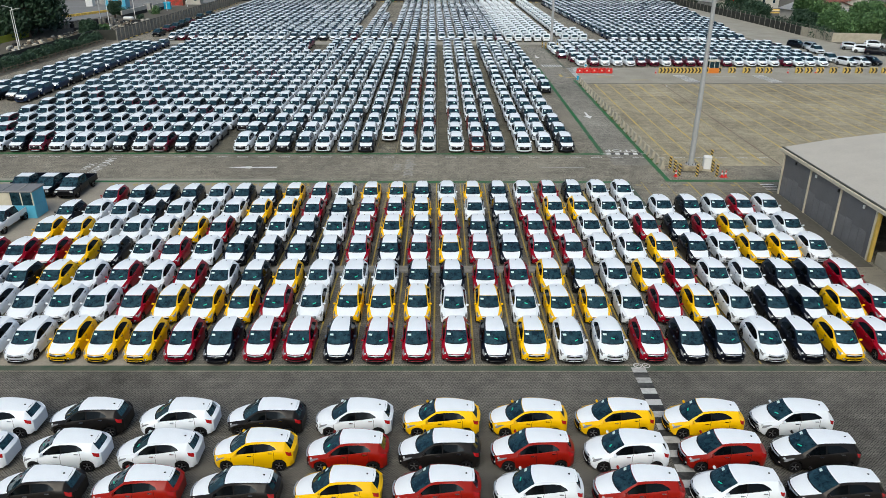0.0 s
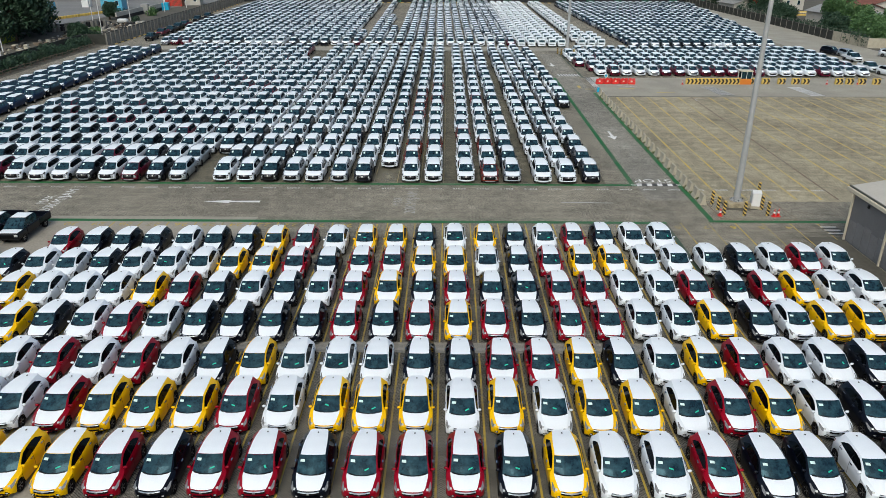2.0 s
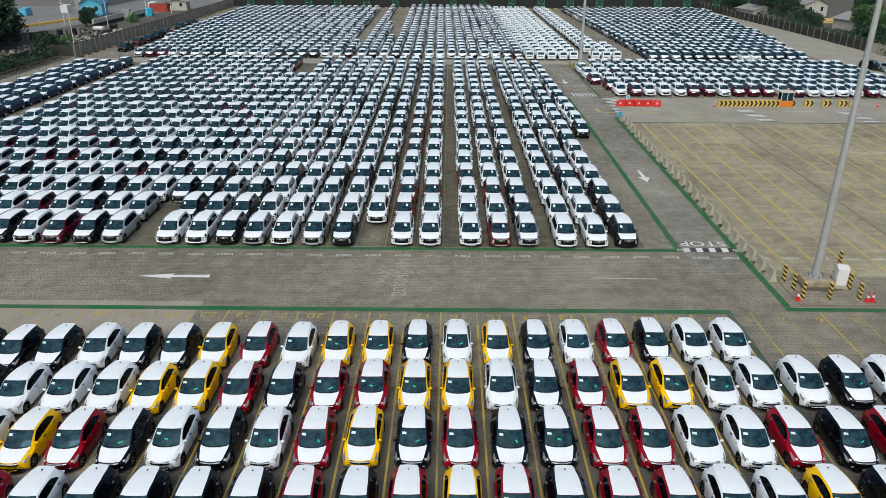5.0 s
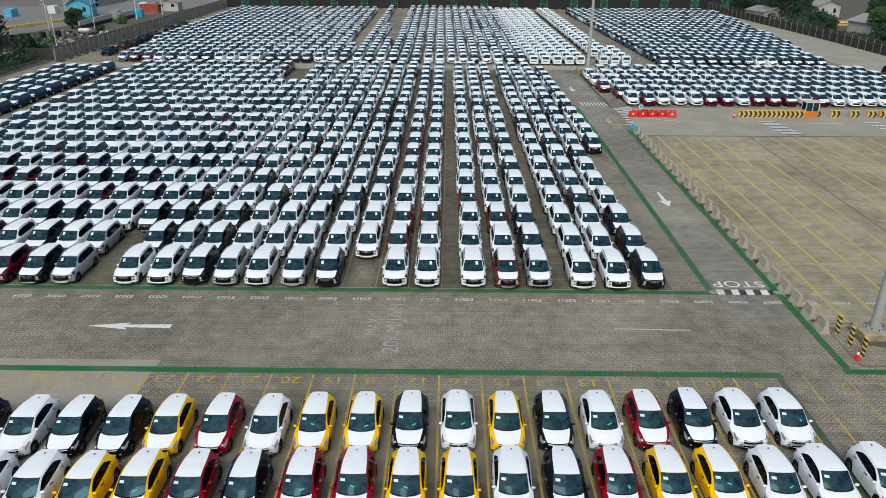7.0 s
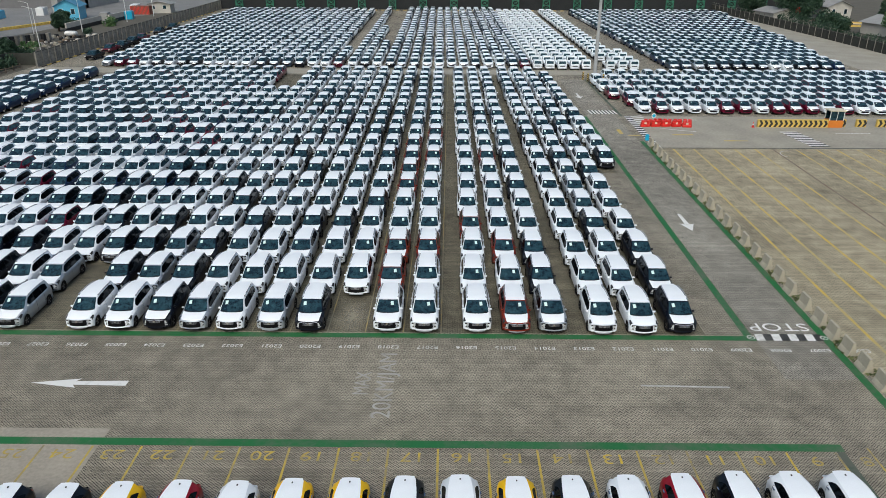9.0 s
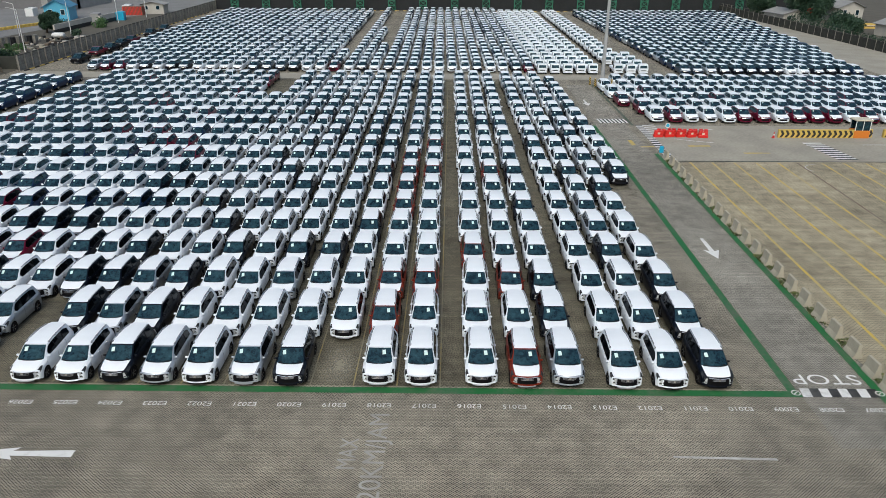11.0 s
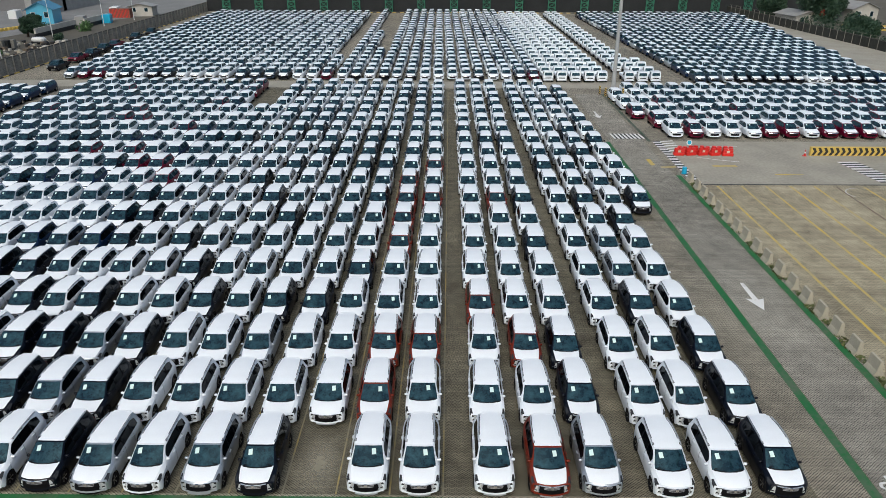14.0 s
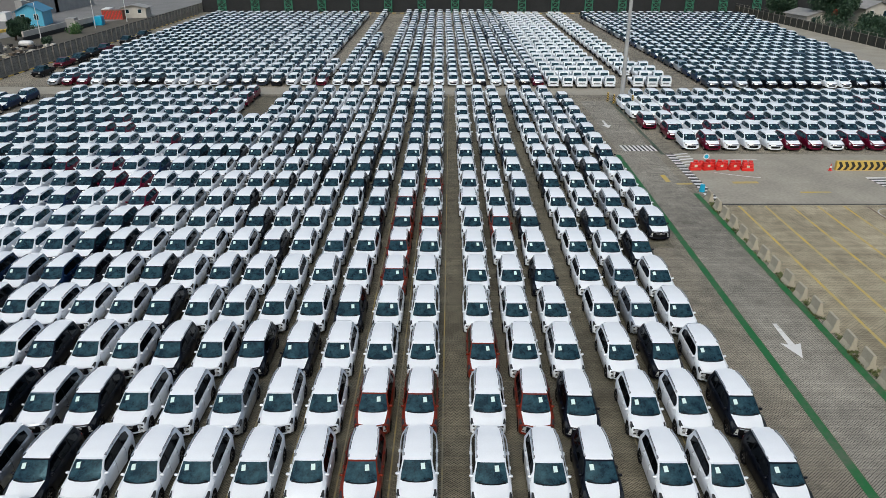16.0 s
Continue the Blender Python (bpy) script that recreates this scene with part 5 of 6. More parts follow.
b.box(-0.36, -0.55, 0.25, 0.36, 0.55, 1.5, "cabin_white", 0.03)
b.add([(-0.4, -0.6, 1.5), (0.4, -0.6, 1.5), (0.4, 0.6, 1.5), (-0.4, 0.6, 1.5), (-0.4, 0, 1.66), (0.4, 0, 1.66)], [(0, 1, 5, 4), (2, 3, 4, 5), (1, 2, 5), (3, 0, 4)], "cabin_white")
cab = thing("electric_cabinet", b, "white steel electric cabinet beside the lamp mast", "cabinet", at=pose(33.5, -6.1, 0, 0, 0, -12))
q = Build()
q.box(-0.42, -0.62, 0, 0.42, 0.62, 0.25, "precast", 0.03)
part("plinth", q, cab, "concrete plinth")
q = Build()
q.box(-0.02, -0.5, 0.36, 0.02, 0.5, 1.42, "cabin_white", 0.01)
dr = part("door", q, cab, at=pose(-0.37, 0, 0))
q = Build()
q.box(-0.05, 0.36, 0.85, -0.02, 0.42, 1.0, "dark", 0.005)
part("handle", q, dr, "black handle")


def cone_build():
    b = Build()
    b.box(-0.2, -0.2, 0, 0.2, 0.2, 0.05, "redplastic", 0.02)
    for z0, z1, m in ((0.05, 0.32, "redplastic"), (0.32, 0.5, "cabin_white"), (0.5, 0.75, "redplastic")):
        b.rod((0, 0, z0), (0, 0, z1), 0.155 * (1 - z0 / 0.86), 0.155 * (1 - z1 / 0.86), m, 12)
    return b


con = thing("traffic_cone", cone_build(), "red traffic cone with a white band", "traffic cone", "traffic cones", at=pose(29.5, -8.45, 0))
for x, y in ((34.3, -8.6), (34.7, -8.55), (44.7, 54.4), (69.5, 54.9), (74.8, 55.0), (94, 45)):
    copy_thing(con, pose(x, y, 0))


# ---- jersey barriers ----
def jersey(L=2.3):
    prof = [(-0.32, 0), (-0.31, 0.1), (-0.17, 0.34), (-0.09, 0.93), (-0.07, 0.95), (0.07, 0.95), (0.09, 0.93), (0.17, 0.34), (0.31, 0.1), (0.32, 0)]
    v = [(x, y, z) for y in (0, L) for x, z in prof]
    n = len(prof)
    f = [tuple(range(n)), tuple(range(2 * n - 1, n - 1, -1))] + [(k, n + k, n + (k + 1) % n, (k + 1) % n) for k in range(n)]
    b = Build()
    b.add(v, f, "precast")
    return b


jb = None
for y in [-5.6 + 1.8 * k for k in range(4)] + [1.6 + 2.14 * k for k in range(21)]:
    m = pose(28.9 + vr.uniform(-0.05, 0.05), y + vr.uniform(-0.1, 0.1), 0, 0, 0, vr.uniform(-3, 3))
    if jb is None:
        jb = thing("jersey_barrier", jersey(1.05), "weathered concrete jersey barrier block", "barrier", "concrete barriers along the lane", at=m)
    else:
        copy_thing(jb, m)

wd = random.Random(31)
V, F = [], []
for k in range(2600):
    y = wd.uniform(-4.0, 47.0)
    x = 28.62 + abs(wd.gauss(0, 0.3)) + 0.12 * math.sin(y * 1.3)
    if noise.noise(Vector((x * 0.5, y * 0.45, 3.0))) < -0.12:
        continue
    a, h, w = wd.uniform(0, 6.28), wd.uniform(0.04, 0.16), wd.uniform(0.03, 0.09)
    o = len(V)
    dx, dy = math.cos(a) * w, math.sin(a) * w
    V += [(x - dx, y - dy, 0.0), (x + dx, y + dy, 0.0), (x + dx * 1.4 - dy, y + dy * 1.4 + dx, h), (x - dx * 0.6 - dy, y - dy * 0.6 + dx, h * 0.9)]
    F.append((o, o + 1, o + 2, o + 3))
b = Build()
b.add(V, F, "weed")
thing("weeds", b, "low green weeds and moss along the barriers", "weeds", kind="stuff")

# red water-filled barriers
b = Build()
b.box(0, -0.3, 0, 1.2, 0.3, 0.32, "redplastic", 0.05)
b.box(0.05, -0.2, 0.32, 1.15, 0.2, 0.66, "redplastic", 0.05)
for xx in (0.08, 0.67):
    b.box(xx, -0.17, 0.66, xx + 0.45, 0.17, 0.84, "redplastic", 0.04)
b.box(0.45, -0.215, 0.36, 0.75, -0.195, 0.6, "cream")
rb = thing("plastic_barrier", b, "red plastic water-filled road barrier", "barrier", "red barriers across the lane", at=pose(29.95, 54.5, 0))
for k in range(1, 5):
    copy_thing(rb, pose(29.95 + 1.36 * k, 54.4 + vr.uniform(-0.15, 0.15), 0, 0, 0, vr.uniform(-14, 14)))
for k in range(5):
    copy_thing(rb, pose(30.5 + 1.3 * k, 55.4 + vr.uniform(-0.15, 0.15), 0, 0, 0, vr.uniform(-18, 18)))
b = Build()
b.rod((0, 0, 0), (0, 0, 1.1), 0.03, 0.03, "steel", 6)
b.rod((0, -0.03, 1.35), (0, 0.0, 1.35), 0.32, 0.32, "cabin_white", 16)
b.rod((0, -0.035, 1.35), (0, -0.03, 1.35), 0.22, 0.22, "cyan", 12)
thing("road_sign", b, "round blue and white sign on a post", "sign", at=pose(31.7, 54.9, 0))
b = Build()
b.rod((0, 0, 0), (0, 0, 0.7), 0.26, 0.22, "cyan", 12)
thing("plastic_drum", b, "cyan plastic drum at the barrier end", "drum", at=pose(29.1, 47.6, 0))


# hazard chevron barriers
def chevron(L, n):
    b = Build()
    b.box(0, -0.2, 0, L, 0.2, 1.0, "hazy", 0.02)
    w = L / n
    for k in range(n):
        x = k * w + 0.1
        for z0, z1, xa, xb in ((0.06, 0.5, x, x + w * 0.42), (0.5, 0.94, x + w * 0.42, x)):
            b.quad((xa, -0.206, z0), (xa + w * 0.5, -0.206, z0), (xb + w * 0.5, -0.206, z1), (xb, -0.206, z1), "hazb")
    return b


lb = thing("chevron_barrier", chevron(1.28, 2), "concrete barrier painted with yellow and black chevrons", "barrier", "chevron barriers along the lane", at=pose(45.3, 54.6, 0))
for k in range(1, 8):
    copy_thing(lb, pose(45.3 + 1.3 * k, 54.6 + 0.01 * k, 0))
for x in (56.3, 59.0, 61.7, 64.1, 65.8, 71.5, 73.3, 75.4, 77.9, 80.4, 82.7, 85.4, 87.6, 90):
    copy_thing(lb, pose(x - 0.6, 55.0, 0))
b = Build()
b.box(0, 0, 0, 1.9, 1.4, 0.95, "orange", 0.03)
bo = thing("guard_booth", b, "orange guard booth with a flat cream roof", "booth", at=pose(54.5, 54.4, 0))
q = Build()
q.box(-0.1, -0.1, 2.15, 2.0, 1.5, 2.3, "cream", 0.03)
part("roof", q, bo)
for x in (0.02, 0.92, 1.8):
    for y in (0.02, 1.3):
        q = Build()
        q.box(x, y, 0.95, x + 0.08, y + 0.08, 2.15, "cabin_white")
        part("post", q, bo)
q = Build()
q.box(0.1, 0.04, 0.96, 1.8, 0.06, 2.1, "glass")
part("window", q, bo, "dark glass")
q = Build()
q.box(0.1, 1.33, 0.96, 1.8, 1.35, 2.1, "glass")
part("window", q, bo, "dark glass")

# ---- hall on the right ----
b = Build()
y0, y1, x0, x1 = -75.0, -13.7, 37.95, 78.0
b.box(x0 + 0.05, -29.6, 0, x0 + 0.2, y1, 4.35, "hallwall")
b.box(x0 + 0.2, y1 - 0.2, 0, x1, y1, 4.35, "hallwall")
b.box(x1 - 0.2, y0, 0, x1, y1 - 0.2, 4.35, "hallwall")
hall = thing("open_hall", b, "grey sheet-walled hall with a beige roof", "building")
b = Build()
prof = [(x0 + 0.1, 4.5), (42.4, 5.25), (47.6, 5.9), (53, 6.3), (58, 6.45), (63, 6.3), (70, 5.5), (x1, 4.4)]
v = [(x, y, z - d) for y in (y0, -13.05) for d in (0, 0.16) for x, z in prof]
n = len(prof)
f = []
for k in range(n - 1):
    f += [(k, k + 1, 2 * n + k + 1, 2 * n + k), (n + k, 3 * n + k, 3 * n + k + 1, n + k + 1), (2 * n + k, 2 * n + k + 1, 3 * n + k + 1, 3 * n + k)]
f.append((0, 2 * n, 3 * n, n))
b.add(v, f, "roofsheet")
part("roof", b, hall, "beige vaulted sheet roof", smooth=False)
b = Build()
b.box(x0 - 0.22, y0, 4.12, x0 + 0.1, -13.0, 4.4, "cream", 0.02)
part("gutter", b, hall, "cream rain gutter")
b = Build()
b.box(x0 - 0.05, y0, 4.4, x0 + 0.1, -12.95, 4.52, "cap", 0.02)
part("flashing", b, hall, "dark ragged roof edge")
for k in range(12):
    b = Build()
    b.box(x0 - 0.1, -13.95 - 5.28 * k, 0, x0 + 0.05, -13.78 - 5.28 * k, 4.2, "cream", 0.02)
    part("post", b, hall, "cream steel post")
b = Build()
b.box(x0 - 0.05, -30.1, 0, x0 + 0.2, -29.85, 4.3, "hazy", 0.02)
part("door_post", b, hall, "yellow steel post")
for k in range(6):
    b = Build()
    b.box(x0 - 0.1, -16.3 - 3.9 * k, 3.62, x0 + 0.04, -16.1 - 3.9 * k, 3.9, "cabin_white" if k % 2 else "hazb", 0.03)
    part("wall_lamp", b, hall, "small black wall lamp")
for k in range(14):
    b = Build()
    b.box(x0 + 0.02, -15.1 - 1.06 * k, 0.1, x0 + 0.055, -14.1 - 1.06 * k, 1.9 + 0.12 * (k % 3), "panelgrey", 0.01)
    part("wall_panel", b, hall, "paler patched sheet panel")
b = Build()
b.box(38.2, -32.6, 0, 39.4, -30.4, 1.0, "precast", 0.05)
thing("loading_block", b, "concrete block beside the hall opening", "block")
b = Build()
b.slab([(34.6, -13.4), (37.9, -13.4), (37.9, -31), (36.6, -31), (36.2, -20)], -0.02, 0.006, "soil")
thing("pavement_verge", b, "dusty soil strip along the hall", "ground", kind="structure")

def crown(rn, blobs, size, count, m):
    """Leaf clumps scattered round several centres."""
    V, F = [], []
    for cx, cy, cz, r in blobs:
        for _ in range(count):
            d = Vector((rn.gauss(0, 1), rn.gauss(0, 1), rn.gauss(0, 1))).normalized()
            p = Vector((cx, cy, cz)) + d * r * rn.uniform(0.55, 1.1)
            a = Vector((rn.gauss(0, 1), rn.gauss(0, 1), rn.gauss(0, 1))).normalized()
            u = a.orthogonal().normalized() * size * rn.uniform(0.6, 1.4)
            w = a.cross(u).normalized() * size * rn.uniform(0.4, 0.9)
            o = len(V)
            V += [p - u, p - w * 0.8, p + u, p + w * 0.8]
            F.append((o, o + 1, o + 2, o + 3))
    b = Build()
    b.add(V, F, m)
    return b


# ---- boundary walls on the left ----
b = Build()
for k in range(5):
    b.box(-73.2 + 0.004 * (k % 2), 98, 0.52 * k, -73.05 - 0.004 * (k % 2), 218, 0.52 * k + 0.49, "wallgrey")
b.box(-73.16, 98, 0, -73.09, 218, 2.6, "moss")
b.box(-73.24, 98, 2.58, -73.0, 218, 2.74, "cap")
wall = thing("wall_west", b, "grey precast boundary wall with posts", "wall", kind="structure")
post_b = Build()
post_b.box(-0.1, -0.08, 0, 0.11, 0.08, 2.72, "drainslab", 0.02)
pm = post_b.mesh("post")
for k in range(50):
    part("post", pm, wall, at=pose(-72.97, 98.1 + 2.4 * k, 0))
b = Build()
b.box(-79.3, 10, 0, -79.0, 100, 2.3, "moss")
b.box(-79.0, 99.7, 0, -73.2, 100, 2.3, "moss")
thing("wall_southwest", b, "dark mossy old boundary wall", "wall", kind="structure")
b = Build()
for k in range(26):
    b.rod((-75.0, 36 + 2.4 * k, 0), (-75.0, 36 + 2.4 * k, 1.0), 0.09, 0.08, "log", 6)
for z in (0.35, 0.8):
    for k in range(25):
        b.rod((-74.95 + vr.uniform(-0.06, 0.06), 36 + 2.4 * k, z + vr.uniform(-0.08, 0.08)), (-74.95, 38.4 + 2.4 * k, z + vr.uniform(-0.08, 0.08)), 0.07, 0.07, "log", 6)
thing("log_fence", b, "low weathered timber log fence", "fence")
b = Build()
for k in range(64):
    m = "hazy" if k % 2 else "hazb"
    b.box(-72.2, 98 + 1.7 * k, 0, -71.95, 99.7 + 1.7 * k, 0.15, m)
thing("kerb", b, "yellow and black painted kerb along the wall", "kerb", kind="structure")
b = Build()
b.box(-98.5, 84, 0, -98.2, 106, 1.5, "limewall")
thing("wall_lime", b, "low yellow-green garden wall", "wall", kind="structure")
b = Build()
b.box(-93.2, 150, 0, -92.9, 170, 1.0, "hazb")
b.box(-93.25, 150, 1.0, -92.85, 170, 2.2, "plaster")
b.box(-91.4, 171, 0, -91.1, 186, 1.0, "hazb")
b.box(-91.45, 171, 1.0, -91.05, 186, 2.3, "plaster")
thing("wall_white", b, "white plastered wall with a dark base", "wall", kind="structure")
post = Build()
post.rod((0, 0, 0), (0, 0, 8.5), 0.11, 0.06, "cabin_white", 8)
post.rod((0, 0, 8.5), (1.6, 0, 8.9), 0.05, 0.04, "cabin_white", 6)
post.box(1.5, -0.12, 8.85, 2.1, 0.12, 8.98, "steel")
lp = thing("street_lamp", post, "slim white street lamp post", "lamp post", "street lamps beyond the wall", at=pose(-87.5, 81, 0))
for x, y in ((-90.5, 87), (-92, 133), (-89, 150), (-88, 175), (-84, 120), (-86, 190)):
    copy_thing(lp, pose(x, y, 0, 0, 0, 180))
blk = Build().box(-0.5, -0.35, 0, 0.5, 0.35, 0.8, "hazy", 0.08)
yb = thing("road_block", blk, "yellow concrete road block", "barrier", "yellow road blocks", at=pose(-113, 146, 0))
for k in range(1, 20):
    copy_thing(yb, pose(-113 + 0.36 * k, 146 + 1.25 * k, 0, 0, 0, 74))
rub = random.Random(8)
b = Build()
for k in range(420):
    x, y, s = rub.uniform(-93, -79.8), rub.uniform(80, 142), rub.uniform(0.15, 0.9)
    b.box(x, y, 0, x + s, y + s * 1.4, s * rub.uniform(0.4, 1.0), rub.choice(("precast", "plaster", "log", "hazb")), 0.05)
thing("rubble", b, "piles of rubble and scrap beyond the wall", "rubble", kind="stuff")

# dark sheet fence, covered lorry load, low white walls and heaps beyond the wall
b = Build()
b.rod((-98.4, 121.6, 1.2), (-88.9, 135.4, 1.2), 0.05, 0.05, "steel", 6)
sf = thing("sheet_fence", b, "dark patched sheet metal fence", "fence")
for k in range(14):
    q = Build()
    q.box(-99.0 + 0.7 * k, 121.5 + 0.95 * k, 0, -98.2 + 0.7 * k, 122.6 + 0.95 * k, 1.7 + 0.1 * (k % 3), "wallgrey" if k % 3 else "net")
    part("sheet_panel", q, sf)
b = Build()
b.box(-1.4, -0.9, 0.5, 1.4, 0.9, 1.5, "cabin_white", 0.35)
b.box(-1.5, -0.95, 0, 1.5, 0.95, 0.5, "dark", 0.1)
thing("covered_cart", b, "cart under a white tarpaulin", "cart", at=pose(-87.2, 140.5, 0))
for i, (x, y, w, h, m, lab) in enumerate(((-88.0, 124.5, 4.0, 0.9, "leaf", "low green bushes by the rubble"), (-83.5, 112.0, 3.0, 1.6, "leaf", "green bush behind the wall"), (-97.0, 160.0, 4.0, 2.2, "leafdark", "dark round shrub by the white wall"),
                                           (-86.0, 147.0, 3.0, 1.2, "leafdark", "low shrubs by the road"), (-80.6, 108.0, 2.4, 1.8, "leafdark", "dark shrub behind the wall"), (-88.0, 164.0, 2.6, 2.0, "leaf", "yellow-green shrub by the wall"))):
    rs = random.Random(70 + i)
    t = thing("bush", crown(rs, [(rs.uniform(-w / 2, w / 2), rs.uniform(-w / 2, w / 2), h * rs.uniform(0.3, 0.8), h * 0.6) for _ in range(7)], 0.22, 130, m), lab, "bush", at=pose(x, y, 0))
b = Build()
b.box(-120, 196, 0, -118, 240, 5.0, "greyroof")
b.box(-160, 214, 0, -118, 216, 4.0, "hallwall")
thing("depot_building", b, "low grey depot buildings beyond the road", "building")
for x, y, m, ln in ((-128, 178, "skyblue", 6.0), (-121, 190, "cabin_white", 5.0), (-95, 176, "greyroof", 4.0), (-90, 181, "cyan", 3.0), (-89.5, 205, "orange", 6.0), (-97, 202, "cabin_white", 6.0)):
    b = Build()
    b.box(-1.1, 0, 0, 1.1, ln, 2.3, m, 0.05)
    thing("storage_box", b, "ribbed steel storage box beyond the wall", "container", at=pose(x, y, 0, 0, 0, 12))

# ---- shade net and trusses at the far end ----
b = Build()
b.box(-73, 216.5, 0, 132, 216.65, 14, "net")
thing("wall_net", b, "tall black shade net fence", "fence", kind="structure")


def truss(h=14.0):
    b = Build()
    for x in (-1.1, 1.1):
        for y in (0, 1.0):
            b.rod((x, y, 0), (x, y, h), 0.09, 0.09, "truss", 6)
    n = 9
    for k in range(n):
        z0, z1 = h * k / n, h * (k + 1) / n
        for y in (0, 1.0):
            b.rod((-1.1, y, z0), (1.1, y, z1), 0.05, 0.05, "truss", 5)
            b.rod((1.1, y, z0), (-1.1, y, z1), 0.05, 0.05, "truss", 5)
            b.rod((-1.1, y, z1), (1.1, y, z1), 0.05, 0.05, "truss", 5)
    return b


tw = thing("steel_tower", truss(), "green steel lattice tower holding the shade net", "tower", "lattice towers along the net", at=pose(-66.5, 214.9, 0))
for k in range(1, 20):
    copy_thing(tw, pose(-66.5 + 10.35 * k, 214.9, 0))
b = Build()
for k in range(60):
    b.box(-66 + 2.5 * k, 213.1, 0, -64.8 + 2.5 * k, 213.35, 0.18, "hazy")
    b.box(-64.8 + 2.5 * k, 213.1, 0, -63.5 + 2.5 * k, 213.35, 0.18, "hazb")
thing("kerb_north", b, "yellow and black kerb before the shade net", "kerb", kind="structure")

# ---- fence on the right ----
b = Build()
pts = ((110, 96.5), (99.5, 98.5), (98.2, 112), (97.8, 130), (97, 150), (95.5, 175), (93, 216.4))
for (xa, ya), (xb, yb) in zip(pts, pts[1:]):
    b.add([(xa, ya, 0), (xb, yb, 0), (xb, yb, 2.2), (xa, ya, 2.2), (xa + 0.15, ya + 0.15, 0), (xb + 0.15, yb + 0.15, 0), (xb + 0.15, yb + 0.15, 2.2), (xa + 0.15, ya + 0.15, 2.2)],
          [(0, 3, 2, 1), (4, 5, 6, 7), (3, 7, 6, 2)], "moss" if ya > 99 else "precast")
fe = thing("fence_east", b, "dark stained wall with fence posts", "fence", kind="structure")
pst = Build().box(-0.05, -0.05, 0, 0.05, 0.05, 2.7, "drainslab").mesh("fence_post")
for (xa, ya), (xb, yb) in zip(pts[1:], pts[2:]):
    n = int((yb - ya) / 3)
    for k in range(n):
        part("fence_post", pst, fe, at=pose(xa + (xb - xa) * k / n - 0.1, ya + (yb - ya) * k / n, 0))
rail = Build()
for (xa, ya), (xb, yb) in zip(pts[1:], pts[2:]):
    for z in (2.1, 2.8):
        rail.rod((xa, ya, z), (xb, yb, z), 0.02, 0.02, "drainslab", 5)
part("fence_wire", rail, fe)

# ---- trees, hedge ----
def tree(x, y, h, r, m, seed, label):
    rn = random.Random(seed)
    b = Build()
    b.rod((0, 0, 0), (0.1, 0.05, h * 0.35), 0.3, 0.2, "bark", 8)
    b.rod((0.1, 0.05, h * 0.35), (-0.05, 0.1, h * 0.65), 0.2, 0.1, "bark", 8)
    blobs = []
    low = 0.12 if h > 13 else 0.3
    for k in range(22 if h > 13 else 16):
        a = k * 2.4
        q = (math.cos(a) * r * rn.uniform(0.25, 0.75), math.sin(a) * r * rn.uniform(0.25, 0.75), h * rn.uniform(low, 0.86))
        b.rod((0.1, 0.05, h * rn.uniform(0.3, 0.42)), q, 0.1, 0.03, "bark", 5)
        blobs.append((*q, r * rn.uniform(0.3, 0.52)))
    t = thing("tree", b, label, "tree", at=pose(x, y, 0))
    part("crown", crown(rn, blobs, 0.17 + 0.035 * r, 420, m), t)


TREES = ((105, 181, 11, 5.2, "leafdark"), (97.5, 194, 9, 4.5, "leafdark"), (105.5, 159, 4.5, 4.6, "leafdark"), (113.5, 142, 7.5, 4.6, "leaf"), (111.5, 128, 6.5, 4.8, "leaf"), (104, 124, 5.0, 3.6, "leafdark"),
         (118, 119, 7, 5.0, "leaf"), (107, 112, 5.5, 4.4, "leaf"), (104, 104, 5.0, 3.4, "leaf"), (113, 104, 6.2, 4.8, "leaf"), (122, 104, 6.5, 4.8, "leaf"), (131, 112, 7, 4.5, "leafdark"), (112, 190, 7, 4, "leafdark"),
         (131, 176, 8, 4.5, "leafdark"), (126, 132, 7, 4.5, "leaf"),
         (-101, 116, 19, 8.5, "leafdark"), (-97, 104, 18, 8.5, "leafdark"), (-106, 101, 18, 8.5, "leafdark"), (-112, 94, 16, 8, "leafdark"), (-113, 108, 17, 8, "leafdark"), (-110, 119, 16, 6.5, "leafdark"), (-118, 124, 16, 8, "leafdark"), (-101, 164, 3.6, 2.2, "leafdark"), (-82, 104, 4, 2.4, "leafdark"), (-96, 152, 4.5, 2, "leafdark"))
for i, (x, y, h, r, m) in enumerate(TREES):
    tree(x, y, h, r, m, 40 + i, "dense dark green tree beyond the boundary" if m == "leafdark" else "leafy green tree beyond the yard fence")
rn = random.Random(4)
hedge = crown(rn, [(rn.uniform(-78.5, -76.2), 52 + 1.05 * k, rn.uniform(0.5, 1.5), rn.uniform(0.9, 1.6)) for k in range(45)], 0.24, 150, "leafdark")
thing("hedge", hedge, "overgrown dark green shrubs along the wall", "shrubs", kind="stuff")
hedge = crown(rn, [(98.9 + rn.uniform(0.4, 2.2), 100 + 2.2 * k, rn.uniform(0.8, 2.2), rn.uniform(0.9, 1.7)) for k in range(40)], 0.24, 110, "leafdark")
thing("hedge_east", hedge, "wild shrubs behind the dark fence", "shrubs", kind="stuff")


